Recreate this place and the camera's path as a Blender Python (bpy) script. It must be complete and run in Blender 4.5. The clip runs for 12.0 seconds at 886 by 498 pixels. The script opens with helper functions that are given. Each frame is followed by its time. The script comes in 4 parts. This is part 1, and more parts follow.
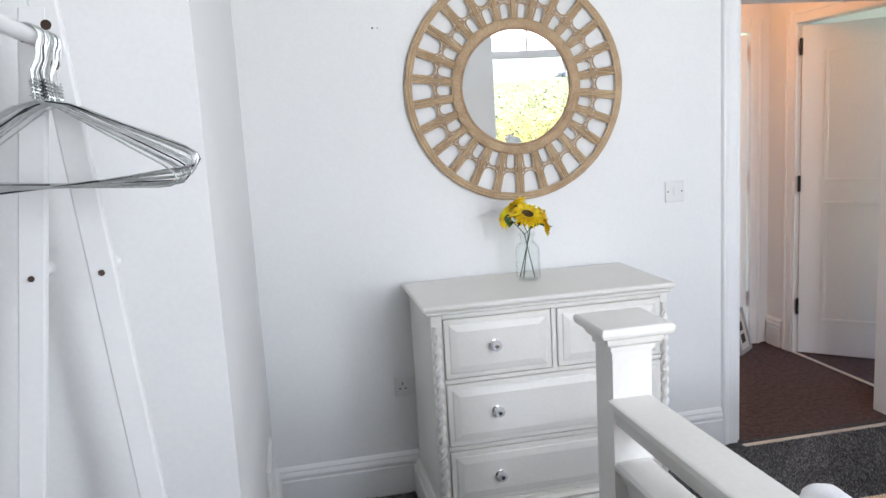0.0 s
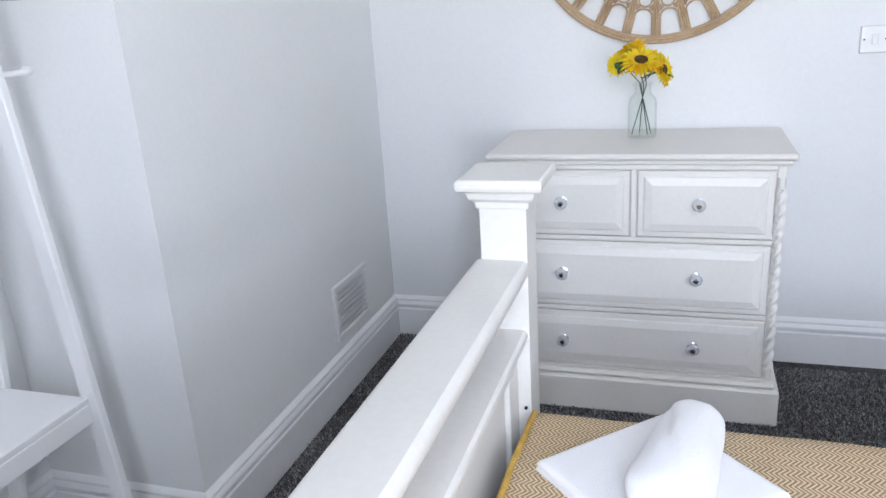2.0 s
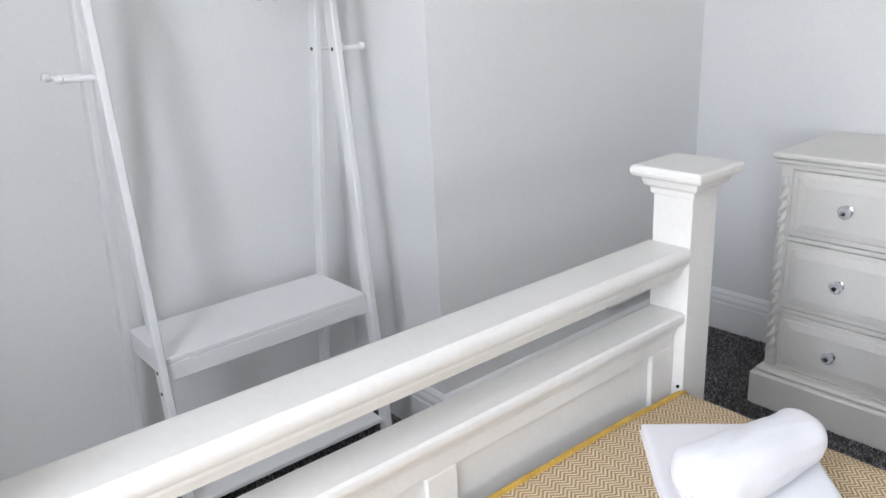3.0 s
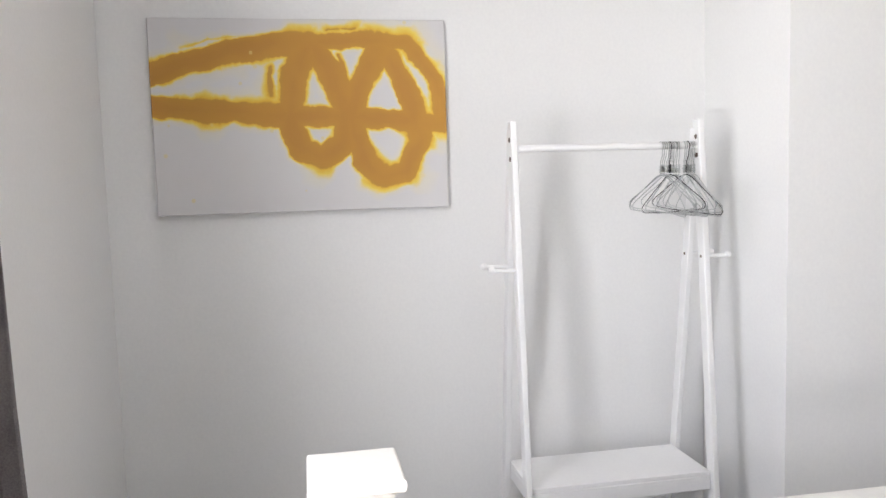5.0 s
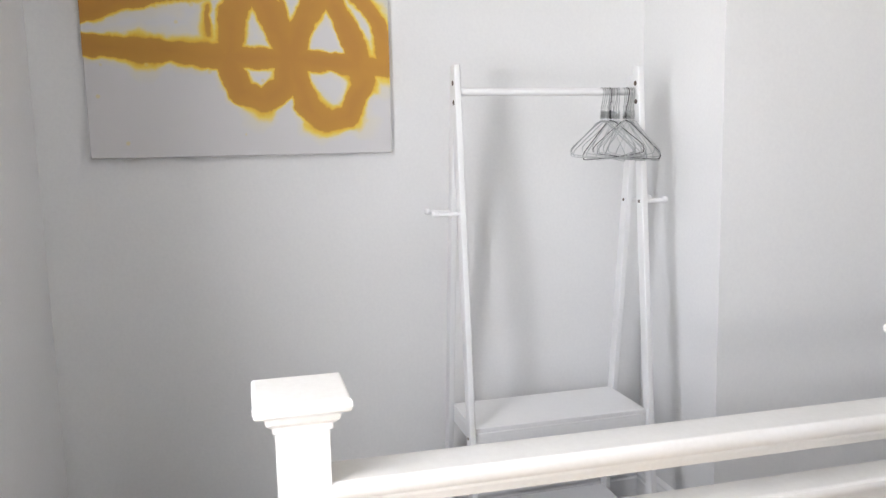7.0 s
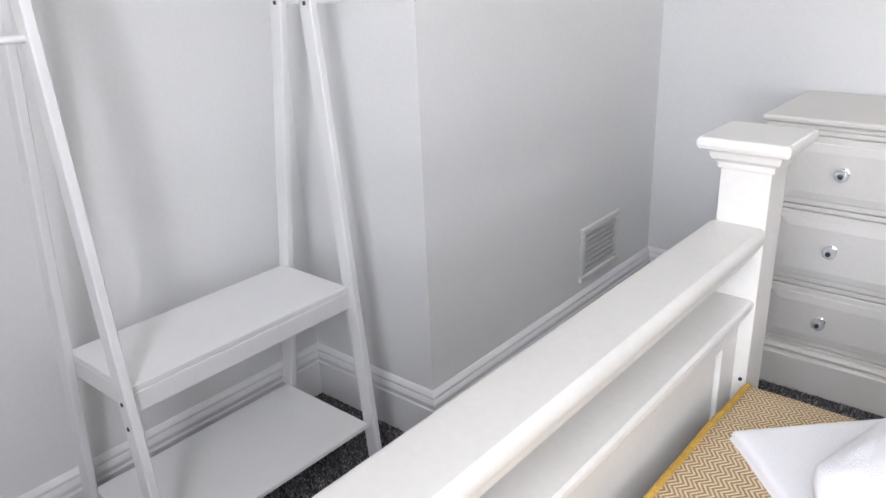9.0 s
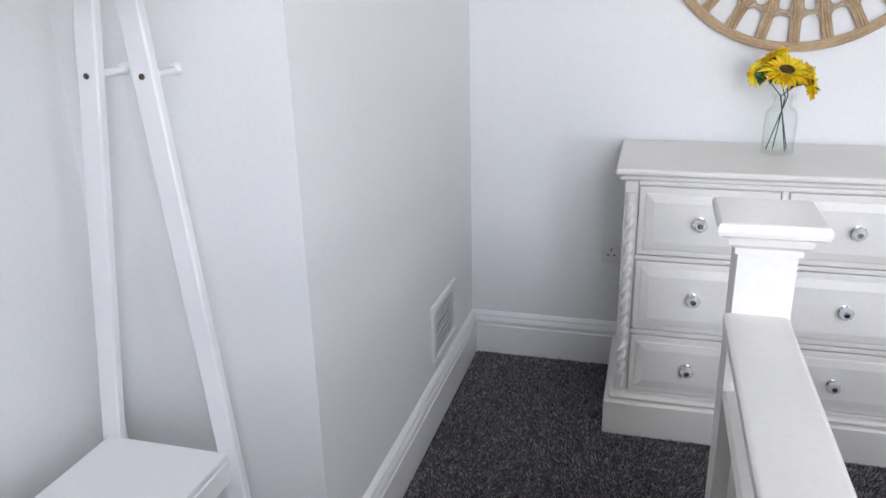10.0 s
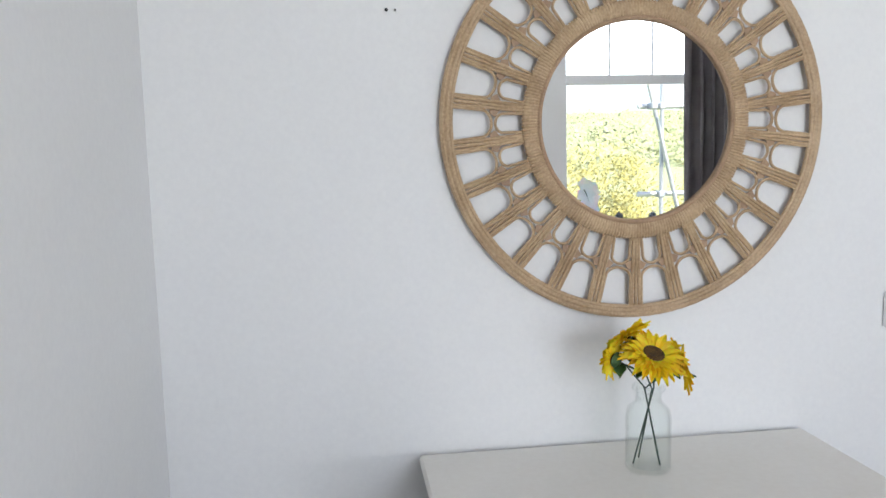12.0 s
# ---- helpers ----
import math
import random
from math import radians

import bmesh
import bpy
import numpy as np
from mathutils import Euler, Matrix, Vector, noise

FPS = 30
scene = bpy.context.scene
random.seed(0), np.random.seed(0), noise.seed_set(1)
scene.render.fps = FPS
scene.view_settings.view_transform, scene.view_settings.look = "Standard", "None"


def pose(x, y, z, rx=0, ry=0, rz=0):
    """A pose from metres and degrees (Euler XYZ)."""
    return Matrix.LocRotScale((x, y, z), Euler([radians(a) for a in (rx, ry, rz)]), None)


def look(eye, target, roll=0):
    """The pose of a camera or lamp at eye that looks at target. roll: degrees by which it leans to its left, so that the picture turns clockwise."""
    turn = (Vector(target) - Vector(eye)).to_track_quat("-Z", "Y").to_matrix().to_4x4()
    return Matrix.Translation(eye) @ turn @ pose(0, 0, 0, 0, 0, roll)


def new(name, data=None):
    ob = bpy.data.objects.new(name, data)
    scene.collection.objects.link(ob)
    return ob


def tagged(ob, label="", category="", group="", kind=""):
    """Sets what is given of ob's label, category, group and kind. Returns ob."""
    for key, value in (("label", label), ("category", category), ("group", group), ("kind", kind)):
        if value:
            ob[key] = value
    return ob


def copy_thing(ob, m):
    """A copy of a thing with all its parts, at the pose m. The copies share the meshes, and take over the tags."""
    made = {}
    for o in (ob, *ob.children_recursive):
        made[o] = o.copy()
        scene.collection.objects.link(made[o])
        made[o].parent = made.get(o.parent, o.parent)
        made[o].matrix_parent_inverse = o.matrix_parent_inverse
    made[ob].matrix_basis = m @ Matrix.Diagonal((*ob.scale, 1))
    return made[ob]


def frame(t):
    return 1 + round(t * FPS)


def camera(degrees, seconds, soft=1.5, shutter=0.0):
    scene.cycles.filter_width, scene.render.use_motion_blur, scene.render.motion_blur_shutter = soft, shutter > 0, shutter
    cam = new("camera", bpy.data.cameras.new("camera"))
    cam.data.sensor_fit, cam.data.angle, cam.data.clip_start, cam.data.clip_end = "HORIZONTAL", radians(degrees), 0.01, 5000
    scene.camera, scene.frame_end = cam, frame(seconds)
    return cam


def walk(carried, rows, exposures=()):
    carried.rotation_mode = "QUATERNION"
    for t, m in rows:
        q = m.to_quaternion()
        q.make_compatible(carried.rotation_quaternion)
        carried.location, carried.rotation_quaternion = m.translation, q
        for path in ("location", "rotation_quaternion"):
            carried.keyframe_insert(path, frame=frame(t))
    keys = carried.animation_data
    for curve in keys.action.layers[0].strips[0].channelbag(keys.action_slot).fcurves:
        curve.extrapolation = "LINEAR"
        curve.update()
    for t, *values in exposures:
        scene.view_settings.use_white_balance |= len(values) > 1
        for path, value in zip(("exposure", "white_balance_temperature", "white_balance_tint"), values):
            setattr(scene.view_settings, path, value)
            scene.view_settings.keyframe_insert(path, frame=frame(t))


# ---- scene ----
cam = camera(60.9, 12.0)
PATH = [
    (0, (-0.59, 0.277, 1.544), (-0.206, 2.215, 1.233), -3.3),
    (0.5, (-0.345, 0.338, 1.502), (-0.111, 2.268, 1.032), -3.4),
    (1, (-0.13, 0.373, 1.465), (-0.179, 2.284, 0.876), -3.1),
    (1.5, (0.201, 0.37, 1.439), (-0.153, 2.235, 0.808), -2.5),
    (2, (0.466, 0.394, 1.425), (-0.128, 2.201, 0.804), -3.7),
    (2.5, (0.735, 0.454, 1.436), (-0.245, 2.098, 0.855), -3.9),
    (3, (1.013, 0.419, 1.446), (-0.448, 1.637, 0.827), -2.9),
    (3.5, (1.134, 0.334, 1.467), (-0.517, 1.273, 0.842), -3.1),
    (3.6, (1.147, 0.313, 1.47), (-0.531, 1.215, 0.859), -3.3),
    (5.3, (1.525, 0.299, 1.658), (-0.446, 0.616, 1.537), -1.0),
    (5.5, (1.535, 0.305, 1.672), (-0.436, 0.632, 1.575), -0.9),
    (6, (1.539, 0.297, 1.633), (-0.426, 0.664, 1.555), -1.0),
    (6.5, (1.511, 0.289, 1.584), (-0.436, 0.721, 1.434), -1.1),
    (7, (1.495, 0.29, 1.535), (-0.423, 0.793, 1.272), -1.3),
    (7.5, (1.402, 0.291, 1.477), (-0.444, 0.927, 1.042), -0.9),
    (7.7, (1.328, 0.283, 1.45), (-0.458, 1.022, 0.937), -0.9),
    (9.3, (0.357, 0.395, 1.437), (-0.672, 1.95, 0.713), -2.2),
    (9.5, (0.202, 0.407, 1.449), (-0.694, 2.049, 0.74), -2.0),
    (10, (-0.068, 0.516, 1.47), (-0.584, 2.333, 0.811), -1.4),
    (10.5, (-0.226, 0.717, 1.509), (-0.419, 2.63, 0.955), -1.8),
    (11, (-0.348, 0.955, 1.544), (-0.363, 2.911, 1.127), -1.4),
    (11.3, (-0.389, 1.156, 1.562), (-0.315, 3.126, 1.23), -1.4),
    (11.5, (-0.402, 1.273, 1.587), (-0.269, 3.247, 1.292), -1.4),
    (12, (-0.322, 1.611, 1.621), (-0.07, 3.581, 1.388), -1.3),
]
EXPOSURES = [(0.0, 1.72, 6300, 14), (1.0, 1.78, 6020, 15), (2.0, 1.76, 6040, 15), (2.5, 1.75, 6250, 15), (3.5, 1.56, 6420, 14), (5.5, 1.92, 6820, 17), (6.5, 1.82, 6750, 17), (7.5, 1.75, 6600, 15), (9.5, 1.76, 6480, 17), (10.5, 1.7, 6120, 16), (11.5, 1.58, 6300, 14), (12.0, 1.48, 6350, 14)]
walk(cam, [(t, look(eye, target, roll)) for t, eye, target, roll in PATH], EXPOSURES)

# ---- light ----
world = bpy.data.worlds.new("sky")
scene.world = world
world.use_nodes = True
wn = world.node_tree.nodes
sky = wn.new("ShaderNodeTexSky")
sky.sky_type = "NISHITA"
sky.sun_disc = False
sky.sun_elevation = radians(48)
sky.sun_rotation = radians(20)
wn["Background"].inputs["Strength"].default_value = 0.15
world.node_tree.links.new(sky.outputs[0], wn["Background"].inputs["Color"])


def lamp(name, kind, m, energy, colour, **more):
    data = bpy.data.lights.new(name, kind)
    data.energy, data.color = energy, colour
    ob = new(name, data)
    ob.matrix_world = m
    return ob


sun = lamp("sun", "SUN", look((30, 80, 95), (0, 0, 0)), 5.0, (1.0, 0.95, 0.86))
sun.data.angle = radians(0.5)
WINDOWS = [(0.32, 1.0), (1.29, 2.43)]
SILL_Z, HEAD_Z = 0.78, 2.76
YWIN = -0.4


def window_lamp(x0, x1, z0, z1, watts, y=YWIN):
    xm, zm = (x0 + x1) / 2, (z0 + z1) / 2
    w = lamp("window_light", "AREA", look((xm, y, zm), (xm, 5, zm)), watts, (0.93, 0.97, 1.0))
    w.data.shape, w.data.size, w.data.size_y = "RECTANGLE", x1 - x0, z1 - z0


window_lamp(0.36, 0.96, 0.86, 2.68, 14)
window_lamp(1.38, 2.14, 0.84, 1.12, 6)
window_lamp(1.36, 2.36, 2.25, 2.69, 4, -0.66)
hl = lamp("hall_light", "POINT", pose(1.75, 4.2, 2.3), 3.1, (1.0, 0.44, 0.16))
hl.data.shadow_soft_size = 0.09


# ---- materials ----
def shader(name, colour, rough=0.5, metal=0.0, **more):
    m = bpy.data.materials.new(name)
    m.use_nodes = True
    b = m.node_tree.nodes["Principled BSDF"]
    b.inputs["Base Color"].default_value = (*colour, 1)
    b.inputs["Roughness"].default_value = rough
    b.inputs["Metallic"].default_value = metal
    for key, value in more.items():
        b.inputs[key.replace("_", " ")].default_value = value
    return m


def node(m, kind, **settings):
    n = m.node_tree.nodes.new(kind)
    for key, value in settings.items():
        n.inputs[key.replace("_", " ")].default_value = value
    return n


def link(m, a, b):
    m.node_tree.links.new(a, b)


def varied(m, dark, light, scale, fine, bump=0.1, distance=0.002, stretch=(1, 1, 1), share=0.5, span=(0.35, 0.65)):
    """Colour between two tones by two noises, and a bump from the finer one."""
    b = m.node_tree.nodes["Principled BSDF"]
    co = node(m, "ShaderNodeTexCoord")
    mp = node(m, "ShaderNodeMapping")
    mp.inputs["Scale"].default_value = stretch
    link(m, co.outputs["Object"], mp.inputs[0])
    n1 = node(m, "ShaderNodeTexNoise", Scale=scale, Detail=4.0)
    n2 = node(m, "ShaderNodeTexNoise", Scale=fine, Detail=3.0)
    for n in (n1, n2):
        link(m, mp.outputs[0], n.inputs["Vector"])
    mix = m.node_tree.nodes.new("ShaderNodeMath")
    mix.operation = "MULTIPLY_ADD"
    link(m, n2.outputs["Fac"], mix.inputs[0])
    mix.inputs[1].default_value = share
    half = m.node_tree.nodes.new("ShaderNodeMath")
    half.operation = "MULTIPLY"
    link(m, n1.outputs["Fac"], half.inputs[0])
    half.inputs[1].default_value = 1 - share
    link(m, half.outputs[0], mix.inputs[2])
    ramp = m.node_tree.nodes.new("ShaderNodeValToRGB")
    ramp.color_ramp.elements[0].position, ramp.color_ramp.elements[1].position = span
    ramp.color_ramp.elements[0].color, ramp.color_ramp.elements[1].color = (*dark, 1), (*light, 1)
    link(m, mix.outputs[0], ramp.inputs[0])
    link(m, ramp.outputs[0], b.inputs["Base Color"])
    bp = node(m, "ShaderNodeBump", Strength=bump, Distance=distance)
    link(m, n2.outputs["Fac"], bp.inputs["Height"])
    link(m, bp.outputs[0], b.inputs["Normal"])
    return m


WALL = varied(shader("wall_paint", (0.8, 0.8, 0.8), 0.6), (0.775, 0.775, 0.775), (0.815, 0.815, 0.81), 1.3, 90, 0.05, 0.001)
CEIL = varied(shader("ceiling_paint", (0.82, 0.82, 0.82), 0.8), (0.8, 0.8, 0.8), (0.83, 0.83, 0.83), 1.5, 60, 0.1)
GLOSS = varied(shader("gloss_white_paint", (0.8, 0.8, 0.8), 0.3), (0.785, 0.785, 0.79), (0.82, 0.82, 0.82), 3, 60, 0.06, 0.001)
CREAM = varied(shader("eggshell_chest_paint", (0.8, 0.78, 0.74), 0.38), (0.745, 0.72, 0.675), (0.785, 0.765, 0.725), 4, 70, 0.08, 0.001)
BEDPAINT = varied(shader("eggshell_bed_paint", (0.82, 0.8, 0.76), 0.35), (0.7, 0.685, 0.65), (0.745, 0.73, 0.7), 5, 80, 0.08, 0.001)
RACKPAINT = varied(shader("white_rack_paint", (0.82, 0.82, 0.82), 0.4), (0.8, 0.8, 0.805), (0.83, 0.83, 0.83), 5, 80, 0.05, 0.001)
PLASTIC = shader("white_plastic", (0.74, 0.74, 0.73), 0.3)
DARK = shader("dark_metal", (0.03, 0.028, 0.028), 0.45, 0.6)
SCREW = shader("bronze_screw", (0.14, 0.1, 0.08), 0.4, 0.9)
CHROME = shader("chrome", (0.8, 0.8, 0.82), 0.12, 1.0)
WIRE = varied(shader("galvanised_wire", (0.55, 0.57, 0.57), 0.3, 0.9), (0.42, 0.44, 0.44), (0.68, 0.7, 0.7), 12, 120, 0.05)
DARKWIRE = shader("dark_wire", (0.06, 0.06, 0.065), 0.35, 0.8)
STRIP = shader("threshold_metal", (0.75, 0.7, 0.62), 0.35, 0.9)
CARPET = varied(shader("charcoal_carpet", (0.04, 0.04, 0.045), 0.95), (0.012, 0.012, 0.014), (0.12, 0.116, 0.118), 38, 270, 0.7, 0.008, share=0.6, span=(0.38, 0.66))
PILE = shader("carpet_pile", (0.08, 0.08, 0.085), 0.95)
pg, pr = node(PILE, "ShaderNodeNewGeometry"), node(PILE, "ShaderNodeValToRGB")
pr.color_ramp.elements[0].color, pr.color_ramp.elements[1].color = (0.08, 0.079, 0.085, 1), (0.42, 0.405, 0.4, 1)
pr.color_ramp.elements.new(0.6).color = (0.19, 0.184, 0.19, 1)
link(PILE, pg.outputs["Random Per Island"], pr.inputs[0])
link(PILE, pr.outputs[0], PILE.node_tree.nodes["Principled BSDF"].inputs["Base Color"])
HALLCARPET = varied(shader("brown_hall_carpet", (0.06, 0.04, 0.04), 0.95), (0.03, 0.017, 0.017), (0.15, 0.092, 0.086), 36, 250, 0.7, 0.008, share=0.6, span=(0.38, 0.66))
RATTAN = varied(shader("pale_rattan", (0.5, 0.36, 0.22), 0.5), (0.36, 0.24, 0.135), (0.56, 0.405, 0.25), 14, 160, 0.3, 0.002)
BINDING = varied(shader("rattan_binding", (0.4, 0.27, 0.17), 0.55), (0.3, 0.185, 0.11), (0.46, 0.31, 0.19), 20, 200, 0.3, 0.002)
SHEET = varied(shader("white_bed_linen", (0.84, 0.84, 0.86), 0.85), (0.81, 0.81, 0.84), (0.86, 0.86, 0.88), 5, 300, 0.2, 0.001)
TOWEL = varied(shader("white_terry_towel", (0.86, 0.86, 0.88), 0.95), (0.82, 0.82, 0.85), (0.88, 0.88, 0.9), 9, 420, 0.7, 0.003)
TRIM = varied(shader("ochre_braid", (0.6, 0.36, 0.06), 0.8), (0.42, 0.25, 0.04), (0.66, 0.42, 0.09), 30, 300, 0.6, 0.003)
PETAL = varied(shader("yellow_petal", (0.9, 0.56, 0.02), 0.6, 0.0, Subsurface_Weight=0.5), (1.0, 0.48, 0.002), (1.0, 0.74, 0.006), 30, 120, 0.2, 0.001)
SEED = varied(shader("brown_seed_disc", (0.09, 0.045, 0.01), 0.9), (0.018, 0.009, 0.003), (0.14, 0.07, 0.012), 60, 260, 1.0, 0.003)
LEAF = varied(shader("flower_leaf", (0.06, 0.14, 0.04), 0.6), (0.03, 0.08, 0.03), (0.1, 0.2, 0.06), 25, 120, 0.3, 0.001)
STEM = shader("dark_stem", (0.05, 0.08, 0.06), 0.5)
CURTAIN = varied(shader("grey_curtain", (0.1, 0.095, 0.1), 0.9), (0.105, 0.096, 0.1), (0.19, 0.176, 0.177), 6, 300, 0.5, 0.002)
ORCHID = shader("orchid_petal", (0.92, 0.9, 0.94), 0.6, 0.0, Subsurface_Weight=0.5)
POT = shader("orchid_pot", (0.75, 0.74, 0.72), 0.35)
BARK = varied(shader("bark", (0.12, 0.09, 0.06), 0.9), (0.07, 0.05, 0.035), (0.16, 0.12, 0.08), 4, 30, 0.8, 0.02)
FOLIAGE = varied(shader("yellow_green_leaves", (0.12, 0.12, 0.02), 0.7), (0.22, 0.21, 0.055), (0.46, 0.4, 0.11), 0.8, 5, 0.2)
# Distance haze is put into the colour: greens paled and brought close together.
HILL = varied(shader("hazed_wooded_hill", (0.07, 0.11, 0.03), 0.95), (0.25, 0.29, 0.15), (0.33, 0.35, 0.19), 0.05, 0.3, 0.3, 1.0)
STEEL = varied(shader("scaffold_steel", (0.5, 0.52, 0.55), 0.45, 0.7), (0.4, 0.42, 0.45), (0.58, 0.6, 0.63), 5, 60, 0.2)
RAILMETAL = shader("black_balustrade", (0.03, 0.035, 0.035), 0.5)
BRICKY = varied(shader("outer_render", (0.5, 0.47, 0.42), 0.9), (0.45, 0.42, 0.38), (0.54, 0.5, 0.46), 2, 40, 0.3)
MIRROR = shader("mirror_glass", (0.93, 0.94, 0.94), 0.005, 1.0)
CRYSTAL = shader("crystal", (0.92, 0.93, 0.95), 0.05, 0.0, Transmission_Weight=0.55, IOR=1.5)
PANE = bpy.data.materials.new("window_glass")
PANE.use_nodes = True
pt = PANE.node_tree
tr, gl, mx = pt.nodes.new("ShaderNodeBsdfTransparent"), pt.nodes.new("ShaderNodeBsdfGlossy"), pt.nodes.new("ShaderNodeMixShader")
gl.inputs["Roughness"].default_value = 0.01
mx.inputs[0].default_value = 0.06
pt.links.new(tr.outputs[0], mx.inputs[1]), pt.links.new(gl.outputs[0], mx.inputs[2])
pt.links.new(mx.outputs[0], pt.nodes["Material Output"].inputs[0])


GLASS = bpy.data.materials.new("bottle_glass")
GLASS.use_nodes = True
gt = GLASS.node_tree
tr, gl, mx, fr = gt.nodes.new("ShaderNodeBsdfTransparent"), gt.nodes.new("ShaderNodeBsdfGlossy"), gt.nodes.new("ShaderNodeMixShader"), gt.nodes.new("ShaderNodeLayerWeight")
tr.inputs["Color"].default_value = (0.978, 0.99, 0.984, 1)
gl.inputs["Roughness"].default_value = 0.02
fr.inputs["Blend"].default_value = 0.5
pw = gt.nodes.new("ShaderNodeMath")
pw.operation = "POWER"
pw.inputs[1].default_value = 3.5
fm = gt.nodes.new("ShaderNodeMath")
fm.operation = "MULTIPLY"
fm.inputs[1].default_value = 0.6
gt.links.new(fr.outputs["Facing"], pw.inputs[0])
gt.links.new(pw.outputs[0], fm.inputs[0])
gt.links.new(fm.outputs[0], mx.inputs[0]), gt.links.new(tr.outputs[0], mx.inputs[1]), gt.links.new(gl.outputs[0], mx.inputs[2])
gt.links.new(mx.outputs[0], gt.nodes["Material Output"].inputs[0])


def throw_material():
    """Beige herringbone weave: zigzag ribs of two yarn tones."""
    m = shader("herringbone_throw", (0.6, 0.46, 0.28), 0.9)
    b = m.node_tree.nodes["Principled BSDF"]
    co = node(m, "ShaderNodeTexCoord")
    sp = node(m, "ShaderNodeSeparateXYZ")
    link(m, co.outputs["Object"], sp.inputs[0])

    def op(kind, a, c=None):
        n = m.node_tree.nodes.new("ShaderNodeMath")
        n.operation = kind
        for i, v in enumerate((a, c)):
            if v is None:
                continue
            if isinstance(v, (int, float)):
                n.inputs[i].default_value = v
            else:
                link(m, v, n.inputs[i])
        return n.outputs[0]

    zig = op("PINGPONG", sp.outputs["Y"], 0.017)
    along = op("ADD", sp.outputs["X"], op("MULTIPLY", zig, 0.8))
    rib = op("SINE", op("MULTIPLY", along, 2 * math.pi / 0.0092))
    nz = node(m, "ShaderNodeTexNoise", Scale=260.0, Detail=2.0)
    link(m, co.outputs["Object"], nz.inputs["Vector"])
    f = op("ADD", op("MULTIPLY", rib, 0.36), op("ADD", op("MULTIPLY", nz.outputs["Fac"], 0.5), 0.2))
    ramp = m.node_tree.nodes.new("ShaderNodeValToRGB")
    ramp.color_ramp.elements[0].position, ramp.color_ramp.elements[1].position = 0.15, 0.8
    ramp.color_ramp.elements[0].color, ramp.color_ramp.elements[1].color = (0.34, 0.22, 0.11, 1), (0.76, 0.62, 0.43, 1)
    link(m, f, ramp.inputs[0])
    link(m, ramp.outputs[0], b.inputs["Base Color"])
    bp = node(m, "ShaderNodeBump", Strength=0.7, Distance=0.003)
    link(m, f, bp.inputs["Height"])
    link(m, bp.outputs[0], b.inputs["Normal"])
    return m


THROW = throw_material()


